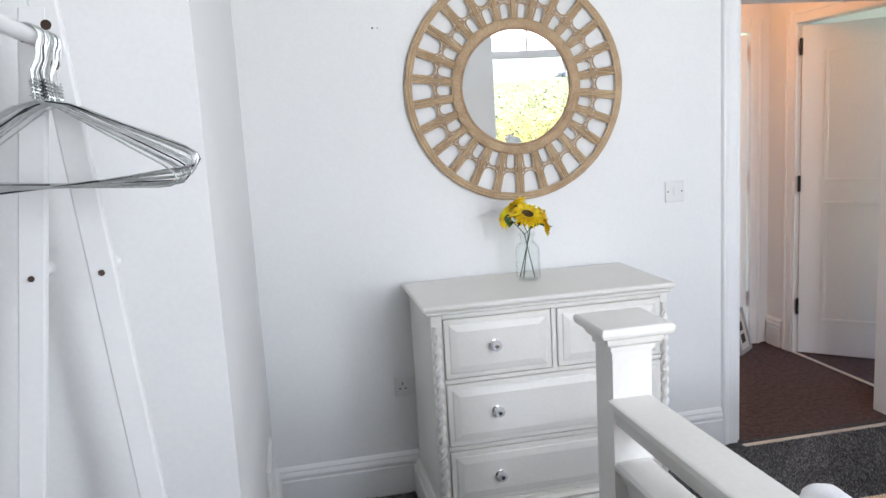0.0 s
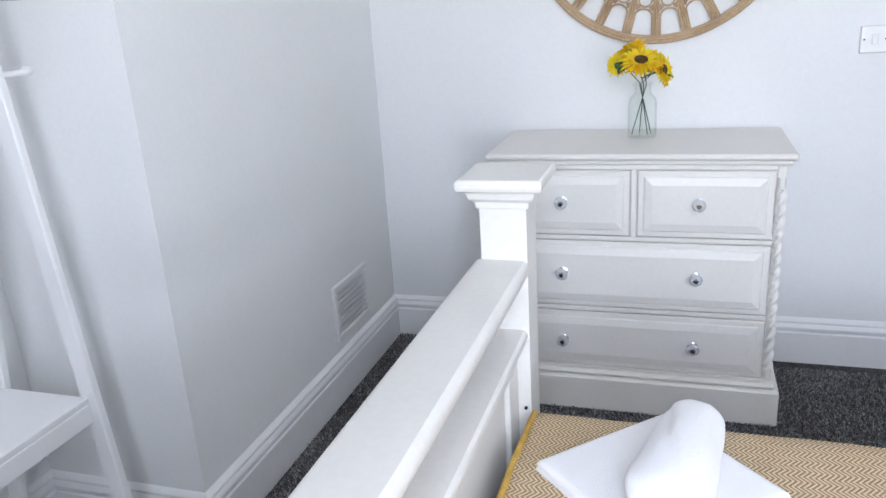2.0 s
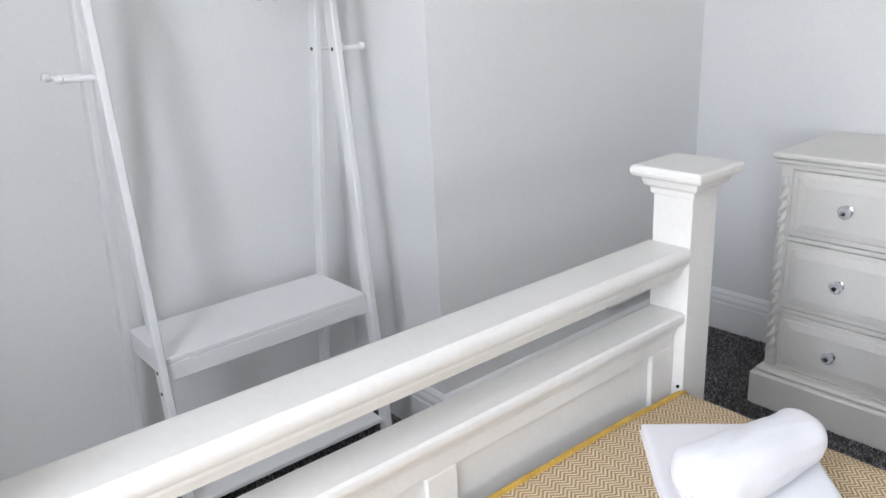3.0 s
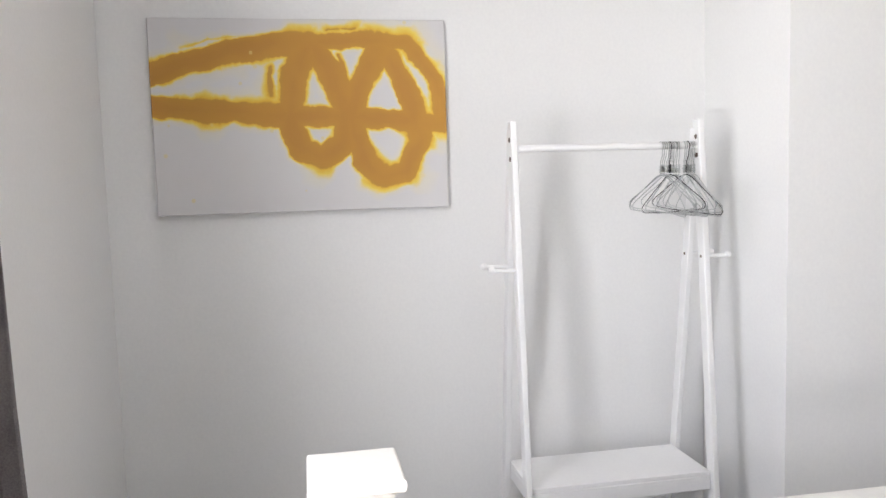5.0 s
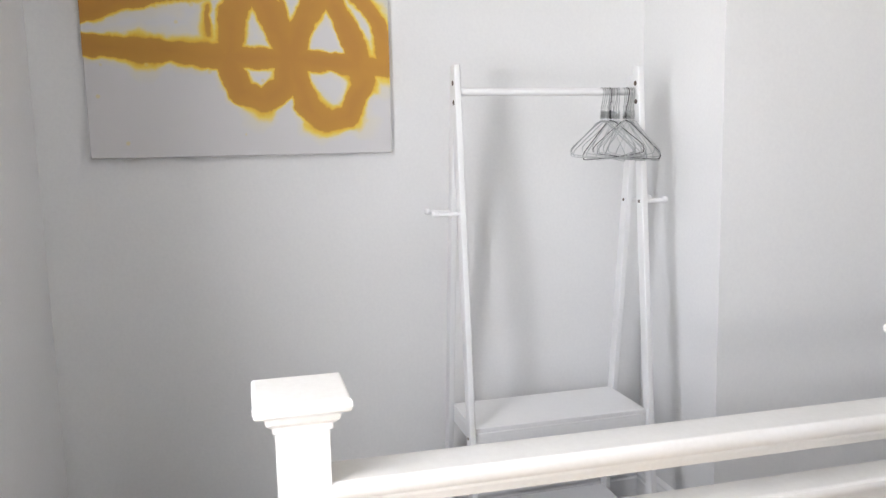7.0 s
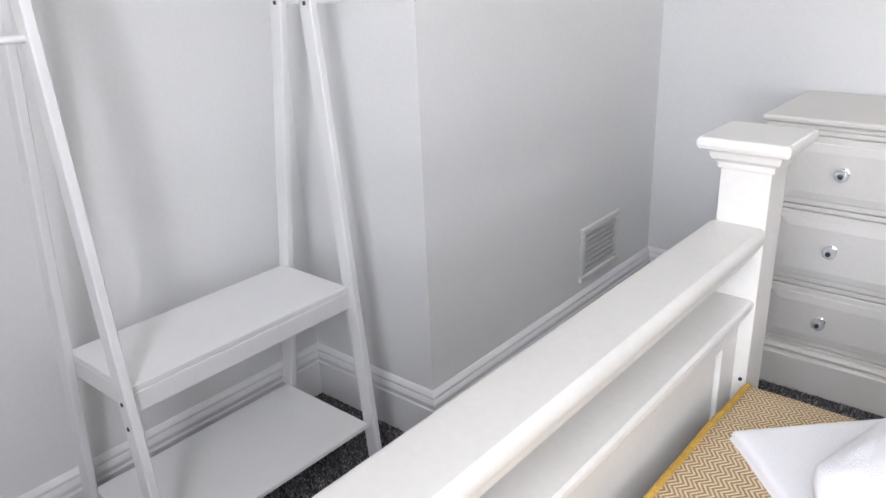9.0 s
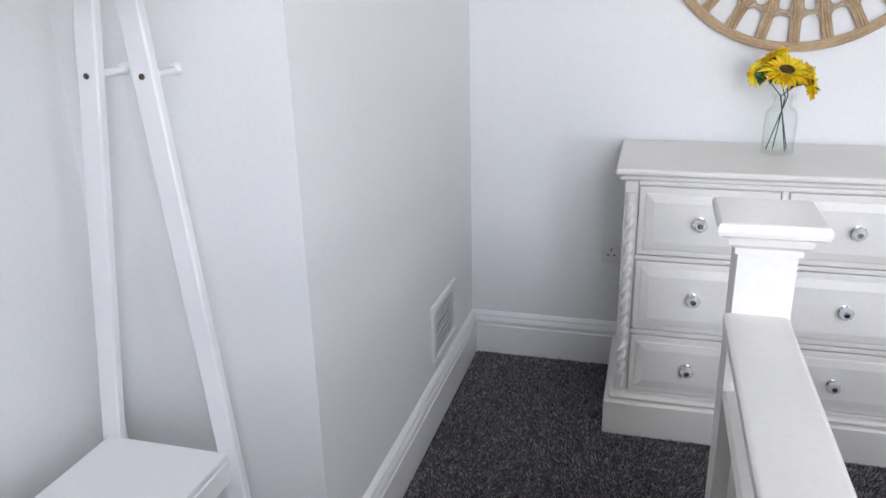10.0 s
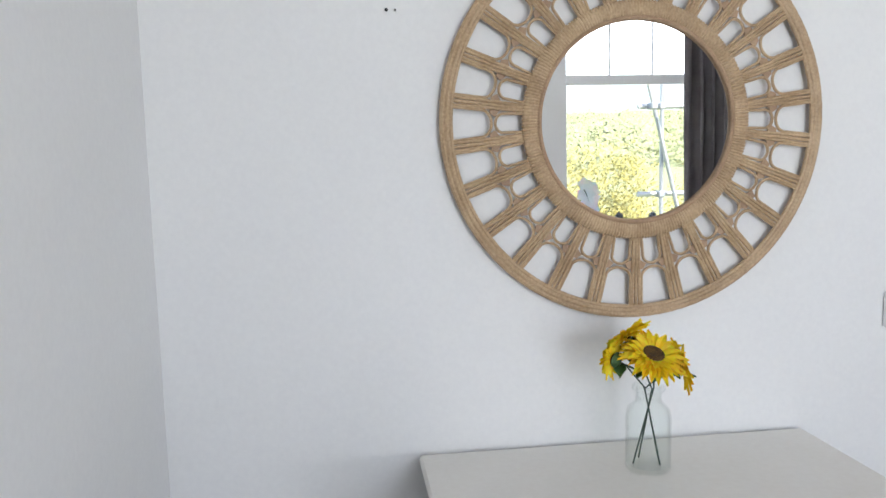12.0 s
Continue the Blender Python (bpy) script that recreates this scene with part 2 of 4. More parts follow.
def painting_material():
    """Broad ochre brush strokes with a wet yellow fringe on pale canvas; local x across and z up, in metres."""
    m = shader("abstract_painting", (0.7, 0.68, 0.68), 0.7)
    b = m.node_tree.nodes["Principled BSDF"]
    co = node(m, "ShaderNodeTexCoord")

    def op(kind, a, c=None):
        n = m.node_tree.nodes.new("ShaderNodeMath")
        n.operation = kind
        for i, v in enumerate((a, c)):
            if v is None:
                continue
            if isinstance(v, (int, float)):
                n.inputs[i].default_value = v
            else:
                link(m, v, n.inputs[i])
        return n.outputs[0]

    def vec(kind, a, c, out="Vector"):
        n = m.node_tree.nodes.new("ShaderNodeVectorMath")
        n.operation = kind
        for i, v in enumerate((a, c)):
            if isinstance(v, tuple):
                n.inputs[i].default_value = v
            elif v is not None:
                link(m, v, n.inputs[i])
        return n.outputs[out]

    nz = node(m, "ShaderNodeTexNoise", Scale=9.0, Detail=5.0)
    link(m, co.outputs["Object"], nz.inputs["Vector"])
    shift = vec("MULTIPLY", vec("SUBTRACT", nz.outputs["Color"], (0.5, 0.5, 0.5)), (0.05, 0.0, 0.05))
    flat = vec("MULTIPLY", co.outputs["Object"], (1, 0, 1))
    p = vec("ADD", flat, shift)

    def place(u, v):
        return ((u - 515) * 0.00109, 0.0, (355 - v) * 0.00109)

    def segment(u0, v0, u1, v1, w):
        a, e = Vector(place(u0, v0)), Vector(place(u1, v1))
        d = e - a
        pa = vec("SUBTRACT", p, tuple(a))
        n = m.node_tree.nodes.new("ShaderNodeMath")
        n.operation, n.use_clamp = "MULTIPLY", True
        link(m, vec("DOT_PRODUCT", pa, tuple(d), "Value"), n.inputs[0])
        n.inputs[1].default_value = 1 / d.length_squared
        sc = m.node_tree.nodes.new("ShaderNodeVectorMath")
        sc.operation = "SCALE"
        sc.inputs[0].default_value = tuple(d)
        link(m, n.outputs[0], sc.inputs["Scale"])
        return op("SUBTRACT", vec("LENGTH", vec("SUBTRACT", pa, sc.outputs[0]), None, "Value"), w * 0.00101)

    def loop(u, v, ru, rv, w):
        c = place(u, v)
        q = vec("MULTIPLY", vec("SUBTRACT", p, c), (1 / (ru * 0.00109), 0, 1 / (rv * 0.00109)))
        ring = op("ABSOLUTE", op("SUBTRACT", vec("LENGTH", q, None, "Value"), 1.0))
        return op("SUBTRACT", op("MULTIPLY", ring, (ru + rv) / 2 * 0.00109 * 0.85), w * 0.00101)

    def stroke(w, *points):
        return [segment(u0, v0, u1, v1, w) for (u0, v0), (u1, v1) in zip(points, points[1:])]

    strokes = stroke(38, (30, 222), (290, 150), (540, 118)) + stroke(34, (30, 318), (440, 352)) + stroke(32, (440, 352), (700, 362), (985, 388))
    strokes += stroke(40, (545, 125), (488, 220), (470, 365), (500, 462), (570, 492), (640, 440), (658, 340), (600, 210), (545, 125))
    strokes += stroke(38, (760, 150), (690, 270), (672, 400), (705, 500), (770, 560), (840, 545), (890, 440), (875, 320), (800, 175))
    strokes += stroke(26, (545, 125), (690, 108), (860, 118), (950, 240), (978, 390))
    wet = stroke(20, (600, 82), (690, 72)) + stroke(15, (150, 135), (230, 108), (440, 92)) + stroke(26, (420, 200), (412, 290)) + stroke(24, (630, 160), (650, 240)) + stroke(12, (440, 440), (480, 500))
    wet += stroke(14, (860, 560), (905, 470)) + stroke(12, (700, 560), (740, 585))
    d = strokes[0]
    for s_ in strokes[1:]:
        d = op("MINIMUM", d, s_)
    for s_ in wet:
        d = op("MINIMUM", d, op("ADD", s_, 0.02))
    spots = node(m, "ShaderNodeTexVoronoi", Scale=11.0)
    link(m, co.outputs["Object"], spots.inputs["Vector"])
    fine = node(m, "ShaderNodeTexNoise", Scale=45.0, Detail=4.0)
    link(m, co.outputs["Object"], fine.inputs["Vector"])
    d = op("ADD", d, op("MULTIPLY", op("SUBTRACT", fine.outputs["Fac"], 0.5), 0.014))
    bleed = node(m, "ShaderNodeTexNoise", Scale=5.0, Detail=2.0)
    link(m, co.outputs["Object"], bleed.inputs["Vector"])
    spread = op("ADD", op("MULTIPLY", op("MAXIMUM", op("SUBTRACT", bleed.outputs["Fac"], 0.4), 0.0), 70.0), 6.0)
    f = op("ADD", op("MULTIPLY", d, spread), 0.5)
    ramp = m.node_tree.nodes.new("ShaderNodeValToRGB")
    e = ramp.color_ramp.elements
    e[0].position, e[0].color = 0.0, (0.5, 0.24, 0.045, 1)
    e[1].position, e[1].color = 1.0, (0.66, 0.645, 0.65, 1)
    for pos, c in ((0.5, (0.54, 0.27, 0.045, 1)), (0.54, (0.76, 0.47, 0.05, 1)), (0.61, (0.8, 0.62, 0.12, 1)), (0.72, (0.7, 0.66, 0.58, 1))):
        e.new(pos).color = c
    link(m, f, ramp.inputs[0])
    drops = op("LESS_THAN", spots.outputs["Distance"], 0.075)
    mix = m.node_tree.nodes.new("ShaderNodeMixRGB")
    mix.inputs[2].default_value = (0.74, 0.6, 0.2, 1)
    link(m, op("MULTIPLY", drops, 0.5), mix.inputs[0])
    link(m, ramp.outputs[0], mix.inputs[1])
    link(m, mix.outputs[0], b.inputs["Base Color"])
    weave = node(m, "ShaderNodeTexNoise", Scale=500.0, Detail=1.0)
    link(m, co.outputs["Object"], weave.inputs["Vector"])
    bp = node(m, "ShaderNodeBump", Strength=0.2, Distance=0.001)
    link(m, weave.outputs["Fac"], bp.inputs["Height"])
    link(m, bp.outputs[0], b.inputs["Normal"])
    return m


# ---- mesh helpers ----
def finish(bm, name, material, parent=None, smooth=False):
    bmesh.ops.recalc_face_normals(bm, faces=bm.faces)
    me = bpy.data.meshes.new(name)
    bm.to_mesh(me)
    bm.free()
    me.materials.append(material)
    if smooth:
        me.shade_smooth()
        me.set_sharp_from_angle(angle=radians(32))
    ob = new(name, me)
    if parent is not None:
        ob.parent = parent
    return ob


def part(name, bm, material, parent, label="", smooth=True):
    return tagged(finish(bm, name, material, parent, smooth), label)


def thing(name, at, label, category, group="", kind=""):
    ob = new(name)
    ob.empty_display_size = 0.05
    ob.matrix_world = at if isinstance(at, Matrix) else Matrix.Translation(at)
    return tagged(ob, label, category, group, kind)


def box(x0, x1, y0, y1, z0, z1, bevel=0.0, bm=None, segments=1):
    bm2 = bmesh.new()
    bmesh.ops.create_cube(bm2, size=1)
    for v in bm2.verts:
        v.co = Vector((x0 + (v.co.x + 0.5) * (x1 - x0), y0 + (v.co.y + 0.5) * (y1 - y0), z0 + (v.co.z + 0.5) * (z1 - z0)))
    if bevel:
        bmesh.ops.bevel(bm2, geom=bm2.edges[:], offset=bevel, segments=segments, profile=0.5, affect="EDGES")
    if bm is None:
        return bm2
    merge(bm, bm2)
    return bm


def merge(bm, other):
    """Moves the geometry of other into bm."""
    got = {v: bm.verts.new(v.co) for v in other.verts}
    for f in other.faces:
        bm.faces.new([got[v] for v in f.verts])
    other.free()


def tube(points, r, sides=8, closed=False, bm=None, flat=1.0, cap=True):
    """A round tube along points; r may be one radius or one for each point."""
    bm = bmesh.new() if bm is None else bm
    pts = [Vector(p) for p in points]
    n = len(pts)
    rings, ref = [], None
    for i, p in enumerate(pts):
        a = pts[(i - 1) % n] if closed or i else p
        c = pts[(i + 1) % n] if closed or i < n - 1 else p
        d = (c - a).normalized()
        if ref is None:
            ref = Vector((0, 1, 0)) if abs(d.y) < 0.9 else Vector((1, 0, 0))
        u = (ref - d * ref.dot(d)).normalized()
        ref, v = u, d.cross(u)
        rr = r[i] if isinstance(r, (list, tuple)) else r
        rings.append([bm.verts.new(p + rr * (math.cos(k * 2 * math.pi / sides) * u * flat + math.sin(k * 2 * math.pi / sides) * v)) for k in range(sides)])
    for i in range(n if closed else n - 1):
        a, c = rings[i], rings[(i + 1) % n]
        for k in range(sides):
            bm.faces.new((a[k], a[(k + 1) % sides], c[(k + 1) % sides], c[k]))
    if not closed and cap:
        bm.faces.new(rings[0][::-1])
        bm.faces.new(rings[-1])
    return bm


def lathe(profile, sides=24, bm=None, m=None):
    """Turns (radius, z) pairs round the z axis."""
    bm = bmesh.new() if bm is None else bm
    m = m or Matrix()
    rings = []
    for r, z in profile:
        if r < 1e-5:
            rings.append([bm.verts.new(m @ Vector((0, 0, z)))])
        else:
            rings.append([bm.verts.new(m @ Vector((r * math.cos(k * 2 * math.pi / sides), r * math.sin(k * 2 * math.pi / sides), z))) for k in range(sides)])
    for a, c in zip(rings, rings[1:]):
        for k in range(sides):
            q = [a[k % len(a)], a[(k + 1) % len(a)], c[(k + 1) % len(c)], c[k % len(c)]]
            q = list(dict.fromkeys(q))
            if len(q) > 2:
                bm.faces.new(q)
    return bm


def squares(profile, bm=None):
    """Square rings (half width, z), as for a moulded post cap."""
    bm = bmesh.new() if bm is None else bm
    rings = [[bm.verts.new((sx * r, sy * r, z)) for sx, sy in ((-1, -1), (1, -1), (1, 1), (-1, 1))] for r, z in profile]
    for a, c in zip(rings, rings[1:]):
        for k in range(4):
            bm.faces.new((a[k], a[(k + 1) % 4], c[(k + 1) % 4], c[k]))
    bm.faces.new(rings[0][::-1])
    bm.faces.new(rings[-1])
    return bm


def extrude(profile, p0, p1, out, up=Vector((0, 0, 1)), m0=0.0, m1=0.0):
    """Runs a profile of (out, up) pairs from p0 to p1; m0, m1 slant the ends for mitres."""
    bm = bmesh.new()
    p0, p1, out = Vector(p0), Vector(p1), Vector(out)
    d = (p1 - p0).normalized()
    a = [bm.verts.new(p0 + out * o + up * u + d * o * m0) for o, u in profile]
    c = [bm.verts.new(p1 + out * o + up * u + d * o * m1) for o, u in profile]
    n = len(profile)
    for k in range(n):
        bm.faces.new((a[k], a[(k + 1) % n], c[(k + 1) % n], c[k]))
    bm.faces.new(a[::-1])
    bm.faces.new(c)
    return bm


# ---- the room ----
XL, XA, YM, YC, YW, XR, H = -0.75, -1.28, 3.35, 1.865, -0.365, 2.75, 2.9


def setting(name, bm, material, label="", category="wall", smooth=False):
    return tagged(finish(bm, name, material, None, smooth), label, category, "", "structure")


setting("floor", box(XA, XR, YW, YM, -0.1, 0.0), CARPET, "dark charcoal grey cut-pile carpet on the bedroom floor", "carpet")
setting("floor_hall", box(0.5, 4.2, YM, 4.95, -0.1, 0.0), HALLCARPET, "dark brown carpet on the landing floor", "carpet")
setting("ceiling", box(XA - 0.1, XR + 0.1, YW - 0.3, YM + 0.12, H, H + 0.1), CEIL, "plain white painted plaster ceiling", "ceiling")
setting("ceiling_hall", box(0.5, 4.2, YM + 0.12, 4.95, 2.5, 2.6), CEIL, "plain white landing ceiling", "ceiling")

DX0, DX1, DZ = 1.39, 2.27, 2.03
mw = bmesh.new()
box(XL - 0.65, DX0, YM, YM + 0.12, 0, H, bm=mw)
box(DX1, XR + 0.1, YM, YM + 0.12, 0, H, bm=mw)
box(DX0, DX1, YM, YM + 0.12, DZ, H, bm=mw)
setting("wall_north", mw, WALL, "white painted plaster wall behind the chest of drawers")
setting("wall_chimney_breast", box(XL - 0.65, XL, YC, YM, 0, H), WALL, "white painted chimney breast projecting into the room")
setting("wall_west", box(XA - 0.12, XA, YW - 0.3, YC, 0, H), WALL, "off-white painted alcove wall behind the clothes rack")
setting("wall_east", box(XR, XR + 0.1, YW - 0.3, YM, 0, H), WALL, "plain white painted bedroom wall")
sw = bmesh.new()
xs = [XA, WINDOWS[0][0], WINDOWS[0][1], WINDOWS[1][0], WINDOWS[1][1], XR]
for a, c in ((xs[0], xs[1]), (xs[2], xs[3]), (xs[4], xs[5])):
    box(a, c, YW - 0.3, YW, 0, H, bm=sw)
for a, c in WINDOWS:
    box(a, c, YW - 0.3, YW, 0, SILL_Z, bm=sw)
    box(a, c, YW - 0.3, YW, HEAD_Z, H, bm=sw)
setting("wall_south", sw, WALL, "white painted window wall with deep reveals")
# landing
hw = bmesh.new()
box(2.5, 2.6, YM + 0.12, 3.7, 0, 2.5, bm=hw)
box(2.5, 2.6, 4.46, 4.72, 0, 2.5, bm=hw)
box(2.5, 2.6, 3.7, 4.46, 2.06, 2.5, bm=hw)
setting("wall_hall_east", hw, WALL, "white painted landing wall round a doorway")
hn = bmesh.new()
box(0.5, 1.56, 4.72, 4.82, 0, 2.5, bm=hn)
box(2.36, 4.2, 4.72, 4.82, 0, 2.5, bm=hn)
box(1.56, 2.36, 4.72, 4.82, 2.05, 2.5, bm=hn)
setting("wall_hall_north", hn, WALL, "white painted landing end wall lit by a warm lamp")
setting("wall_hall_west", box(0.5, 0.6, YM + 0.12, 4.72, 0, 2.5), WALL, "plain white landing wall")
setting("wall_far_room", box(4.1, 4.2, YM + 0.12, 4.72, 0, 2.5), WALL, "plain white wall of the room beyond the landing")

SK = [(0, 0), (0.022, 0), (0.022, 0.125), (0.018, 0.13), (0.018, 0.136), (0.022, 0.141), (0.022, 0.149), (0.018, 0.158), (0.015, 0.163), (0.015, 0.171), (0.011, 0.176), (0.005, 0.182), (0, 0.185)]


def skirting(p0, p1, out, m0=0.0, m1=0.0):
    return setting("baseboard", extrude(SK, p0, p1, out, m0=m0, m1=m1), GLOSS, "tall moulded white gloss skirting board", "skirting board")


skirting((XL, YM, 0), (1.308, YM, 0), (0, -1, 0), 1, 0)
skirting((DX1 + 0.082, YM, 0), (XR, YM, 0), (0, -1, 0), 0, -1)
skirting((XL, YC, 0), (XL, YM, 0), (1, 0, 0), -1, -1)
skirting((XA, YC, 0), (XL, YC, 0), (0, -1, 0), 1, 1)
skirting((XA, YW, 0), (XA, YC, 0), (1, 0, 0), 1, -1)
skirting((XA, YW, 0), (XR, YW, 0), (0, 1, 0), 1, -1)
skirting((2.5, 4.56, 0), (2.5, 4.72, 0), (-1, 0, 0), 0, -1)

ARCH = [(0, 0), (0.012, 0), (0.014, 0.012), (0.014, 0.05), (0.02, 0.055), (0.022, 0.07), (0.018, 0.078), (0, 0.082)]


def architrave(name, base, along, out, height):
    """An upright door moulding: along points away from the opening."""
    base, along = Vector(base), Vector(along)
    bm = extrude(ARCH, base, base + Vector((0, 0, height)), out, up=along)
    return setting(name, bm, GLOSS, "moulded white gloss door architrave", "door frame")


def door_lining(x0, x1, y0, y1, h, bm=None):
    return box(x0, x1, y0, y1, 0, h, 0.003)


architrave("trim_door", (DX0, YM, 0), (-1, 0, 0), (0, -1, 0), DZ + 0.08)
architrave("trim_door", (DX1, YM, 0), (1, 0, 0), (0, -1, 0), DZ + 0.08)
setting("trim_door", extrude(ARCH, (DX0 - 0.0, YM, DZ), (DX1, YM, DZ), (0, -1, 0)), GLOSS, "moulded white gloss door head", "door frame")
setting("trim_jamb", door_lining(DX0 - 0.002, DX0 + 0.02, YM + 0.004, YM + 0.125, DZ), GLOSS, "white gloss door lining with a stop", "door frame")
setting("trim_jamb", door_lining(DX1 - 0.02, DX1 + 0.002, YM + 0.004, YM + 0.125, DZ), GLOSS, "white gloss door lining with a stop", "door frame")
strike = thing("strike_plate", (DX0 + 0.021, YM + 0.04, 0.98), "small dark metal strike plate on the door lining", "strike plate")
part("plate", box(0, 0.003, -0.011, 0.011, -0.04, 0.04, 0.001), DARK, strike)
bar = thing("threshold_strip", ((DX0 + DX1) / 2, YM - 0.06, 0), "narrow pale metal threshold strip across the doorway carpet", "threshold strip")
part("bar", box(-0.44, 0.44, -0.014, 0.014, 0.0, 0.006, 0.002), STRIP, bar)
# landing doors
architrave("trim_hall_door", (2.5, 4.46, 0), (0, 1, 0), (-1, 0, 0), 2.14)
architrave("trim_hall_door", (2.5, 3.7, 0), (0, -1, 0), (-1, 0, 0), 2.14)
setting("trim_hall_door", extrude(ARCH, (2.5, 3.7, 2.06), (2.5, 4.46, 2.06), (-1, 0, 0)), GLOSS, "moulded white gloss door head", "door frame")
setting("trim_hall_jamb", box(2.49, 2.61, 4.44, 4.462, 0, 2.06, 0.003), GLOSS, "white gloss door lining", "door frame")
setting("trim_hall_jamb", box(2.49, 2.61, 3.698, 3.72, 0, 2.06, 0.003), GLOSS, "white gloss door lining", "door frame")
architrave("trim_hall_door", (2.36, 4.72, 0), (1, 0, 0), (0, -1, 0), 2.13)
bar = thing("threshold_strip", (2.5, 4.08, 0), "narrow pale metal threshold strip under the landing door", "threshold strip")
part("bar", box(-0.012, 0.012, -0.36, 0.36, 0.0, 0.006, 0.002), STRIP, bar)


def panel_door(name, m, width, height, label):
    """A moulded two-panel door leaf, hinged at its local origin and reaching along x."""
    d = thing(name, m, label, "door", kind="structure")
    part("leaf", box(0, width, -0.018, 0.018, 0.008, height, 0.003), GLOSS, d)
    for z0, z1 in ((0.22, 0.98), (1.1, height - 0.14)):
        for s in (-1, 1):
            bm = bmesh.new()
            a, c = 0.13, width - 0.13
            y0, y1 = (0.0182, 0.022) if s > 0 else (-0.022, -0.0182)
            box(a, c, y0, y1, z0, z0 + 0.022, 0.0015, bm)
            box(a, c, y0, y1, z1 - 0.022, z1, 0.0015, bm)
            box(a, a + 0.022, y0, y1, z0 + 0.022, z1 - 0.022, 0.0015, bm)
            box(c - 0.022, c, y0, y1, z0 + 0.022, z1 - 0.022, 0.0015, bm)
            part("panel_moulding", bm, GLOSS, d)
    for z in (0.31, 1.09, 1.92 if height > 2 else 1.8):
        h = part("hinge", box(-0.012, 0.004, -0.03, -0.005, z - 0.05, z + 0.05, 0.002), DARK, d, "dark metal butt hinge")
    return d


panel_door("door_landing", pose(2.525, 4.435, 0, 0, 0, -43), 0.74, 2.04, "white moulded panel door standing half open with dark hinges")
panel_door("door_cupboard", pose(2.345, 4.74, 0, 0, 0, 180), 0.77, 2.03, "closed white panel door on the landing lit by warm light")

# picture frame leaning on the landing floor
pf = thing("picture_frame", pose(2.24, 4.56, 0.0, -14, 0, 38), "small grey picture frame leaning on the landing floor", "picture frame")
fb = bmesh.new()
for q in ((-0.1, 0.1, 0, 0.025), (-0.1, 0.1, 0.255, 0.28)):
    box(q[0], q[1], -0.01, 0.01, q[2], q[3], 0.003, fb)
for q in (-0.1, 0.075):
    box(q, q + 0.025, -0.01, 0.01, 0.025, 0.255, 0.003, fb)
part("frame", fb, shader("grey_frame", (0.35, 0.32, 0.3), 0.5), pf)
part("mount", box(-0.076, 0.076, -0.002, 0.004, 0.024, 0.256), shader("cream_mount", (0.6, 0.55, 0.48), 0.7), pf)
for z in (0.09, 0.17):
    part("print", box(-0.03, 0.03, -0.0045, -0.0025, z - 0.025, z + 0.03), DARK, pf, "small dark print in the mount")

# ---- windows ----
def window(name, x0, x1):
    y = YW - 0.19
    w = thing(name, ((x0 + x1) / 2, y, SILL_Z), "white painted timber window with a top light, overlooking trees", "window", kind="structure")
    hw_, hh = (x1 - x0) / 2, HEAD_Z - SILL_Z
    tz = 2.2 - SILL_Z
    for nm, q in (("window_frame", (-hw_, -hw_ + 0.06, 0, hh)), ("window_frame", (hw_ - 0.06, hw_, 0, hh))):
        part(nm, box(q[0], q[1], -0.04, 0.04, q[2], q[3], 0.006), GLOSS, w)
    for z0, z1 in ((0, 0.07), (tz - 0.035, tz + 0.035), (hh - 0.06, hh)):
        part("window_rail", box(-hw_ + 0.06, hw_ - 0.06, -0.036, 0.036, z0, z1, 0.006), GLOSS, w)
    for k in (1, 2):
        x = -hw_ + 0.06 + k * (2 * hw_ - 0.12) / 3
        part("glazing_bar", box(x - 0.01, x + 0.01, -0.02, 0.02, tz + 0.035, hh - 0.06, 0.004), GLOSS, w)
    for z0, z1 in ((0.07, tz - 0.035), (tz + 0.035, hh - 0.06)):
        p = part("pane", box(-hw_ + 0.06, hw_ - 0.06, -0.003, 0.003, z0, z1), PANE, w, smooth=False)
        p.visible_shadow = False
    part("window_sill", box(-hw_, hw_, 0.04, 0.215, -0.002, 0.028, 0.006), GLOSS, w)
    part("handle", tube([(-hw_ + 0.03, 0.05, 0.62), (-hw_ + 0.03, 0.07, 0.62), (-hw_ + 0.03, 0.075, 0.5)], 0.008), DARK, w, "dark casement handle")
    return w


for i, (a, c) in enumerate(WINDOWS):
    window("window_%d" % (i + 1), a, c)


def curtain(x0, x1, label):
    """Hanging pleated cloth in front of the window wall."""
    c = thing("curtain", ((x0 + x1) / 2, YW + 0.09, 0.02), label, "curtain")
    bm = bmesh.new()
    n, w = 90, x1 - x0
    rows = []
    for z in (0.0, 0.6, 1.2, 1.8, 2.4, 2.7):
        row = []
        for i in range(n + 1):
            u = i / n
            a = 0.06 * math.sin(u * w * 2 * math.pi / 0.095 + 0.4 * math.sin(9 * u + z)) * (1 - 0.58 * z / 2.7) - 0.012 * z + 0.006 * math.sin(z * 3 + u * 20)
            row.append(bm.verts.new((x0 - (x0 + x1) / 2 + u * w + 0.006 * math.sin(z * 2.1 + i), a, z)))
        rows.append(row)
    for r0, r1 in zip(rows, rows[1:]):
        for i in range(n):
            bm.faces.new((r0[i], r0[i + 1], r1[i + 1], r1[i]))
    ob = part("cloth", bm, CURTAIN, c)
    so = ob.modifiers.new("thickness", "SOLIDIFY")
    so.thickness = 0.004
    part("heading", box(-w / 2, w / 2, -0.02, 0.02, 2.68, 2.76, 0.008), CURTAIN, c)
    return c


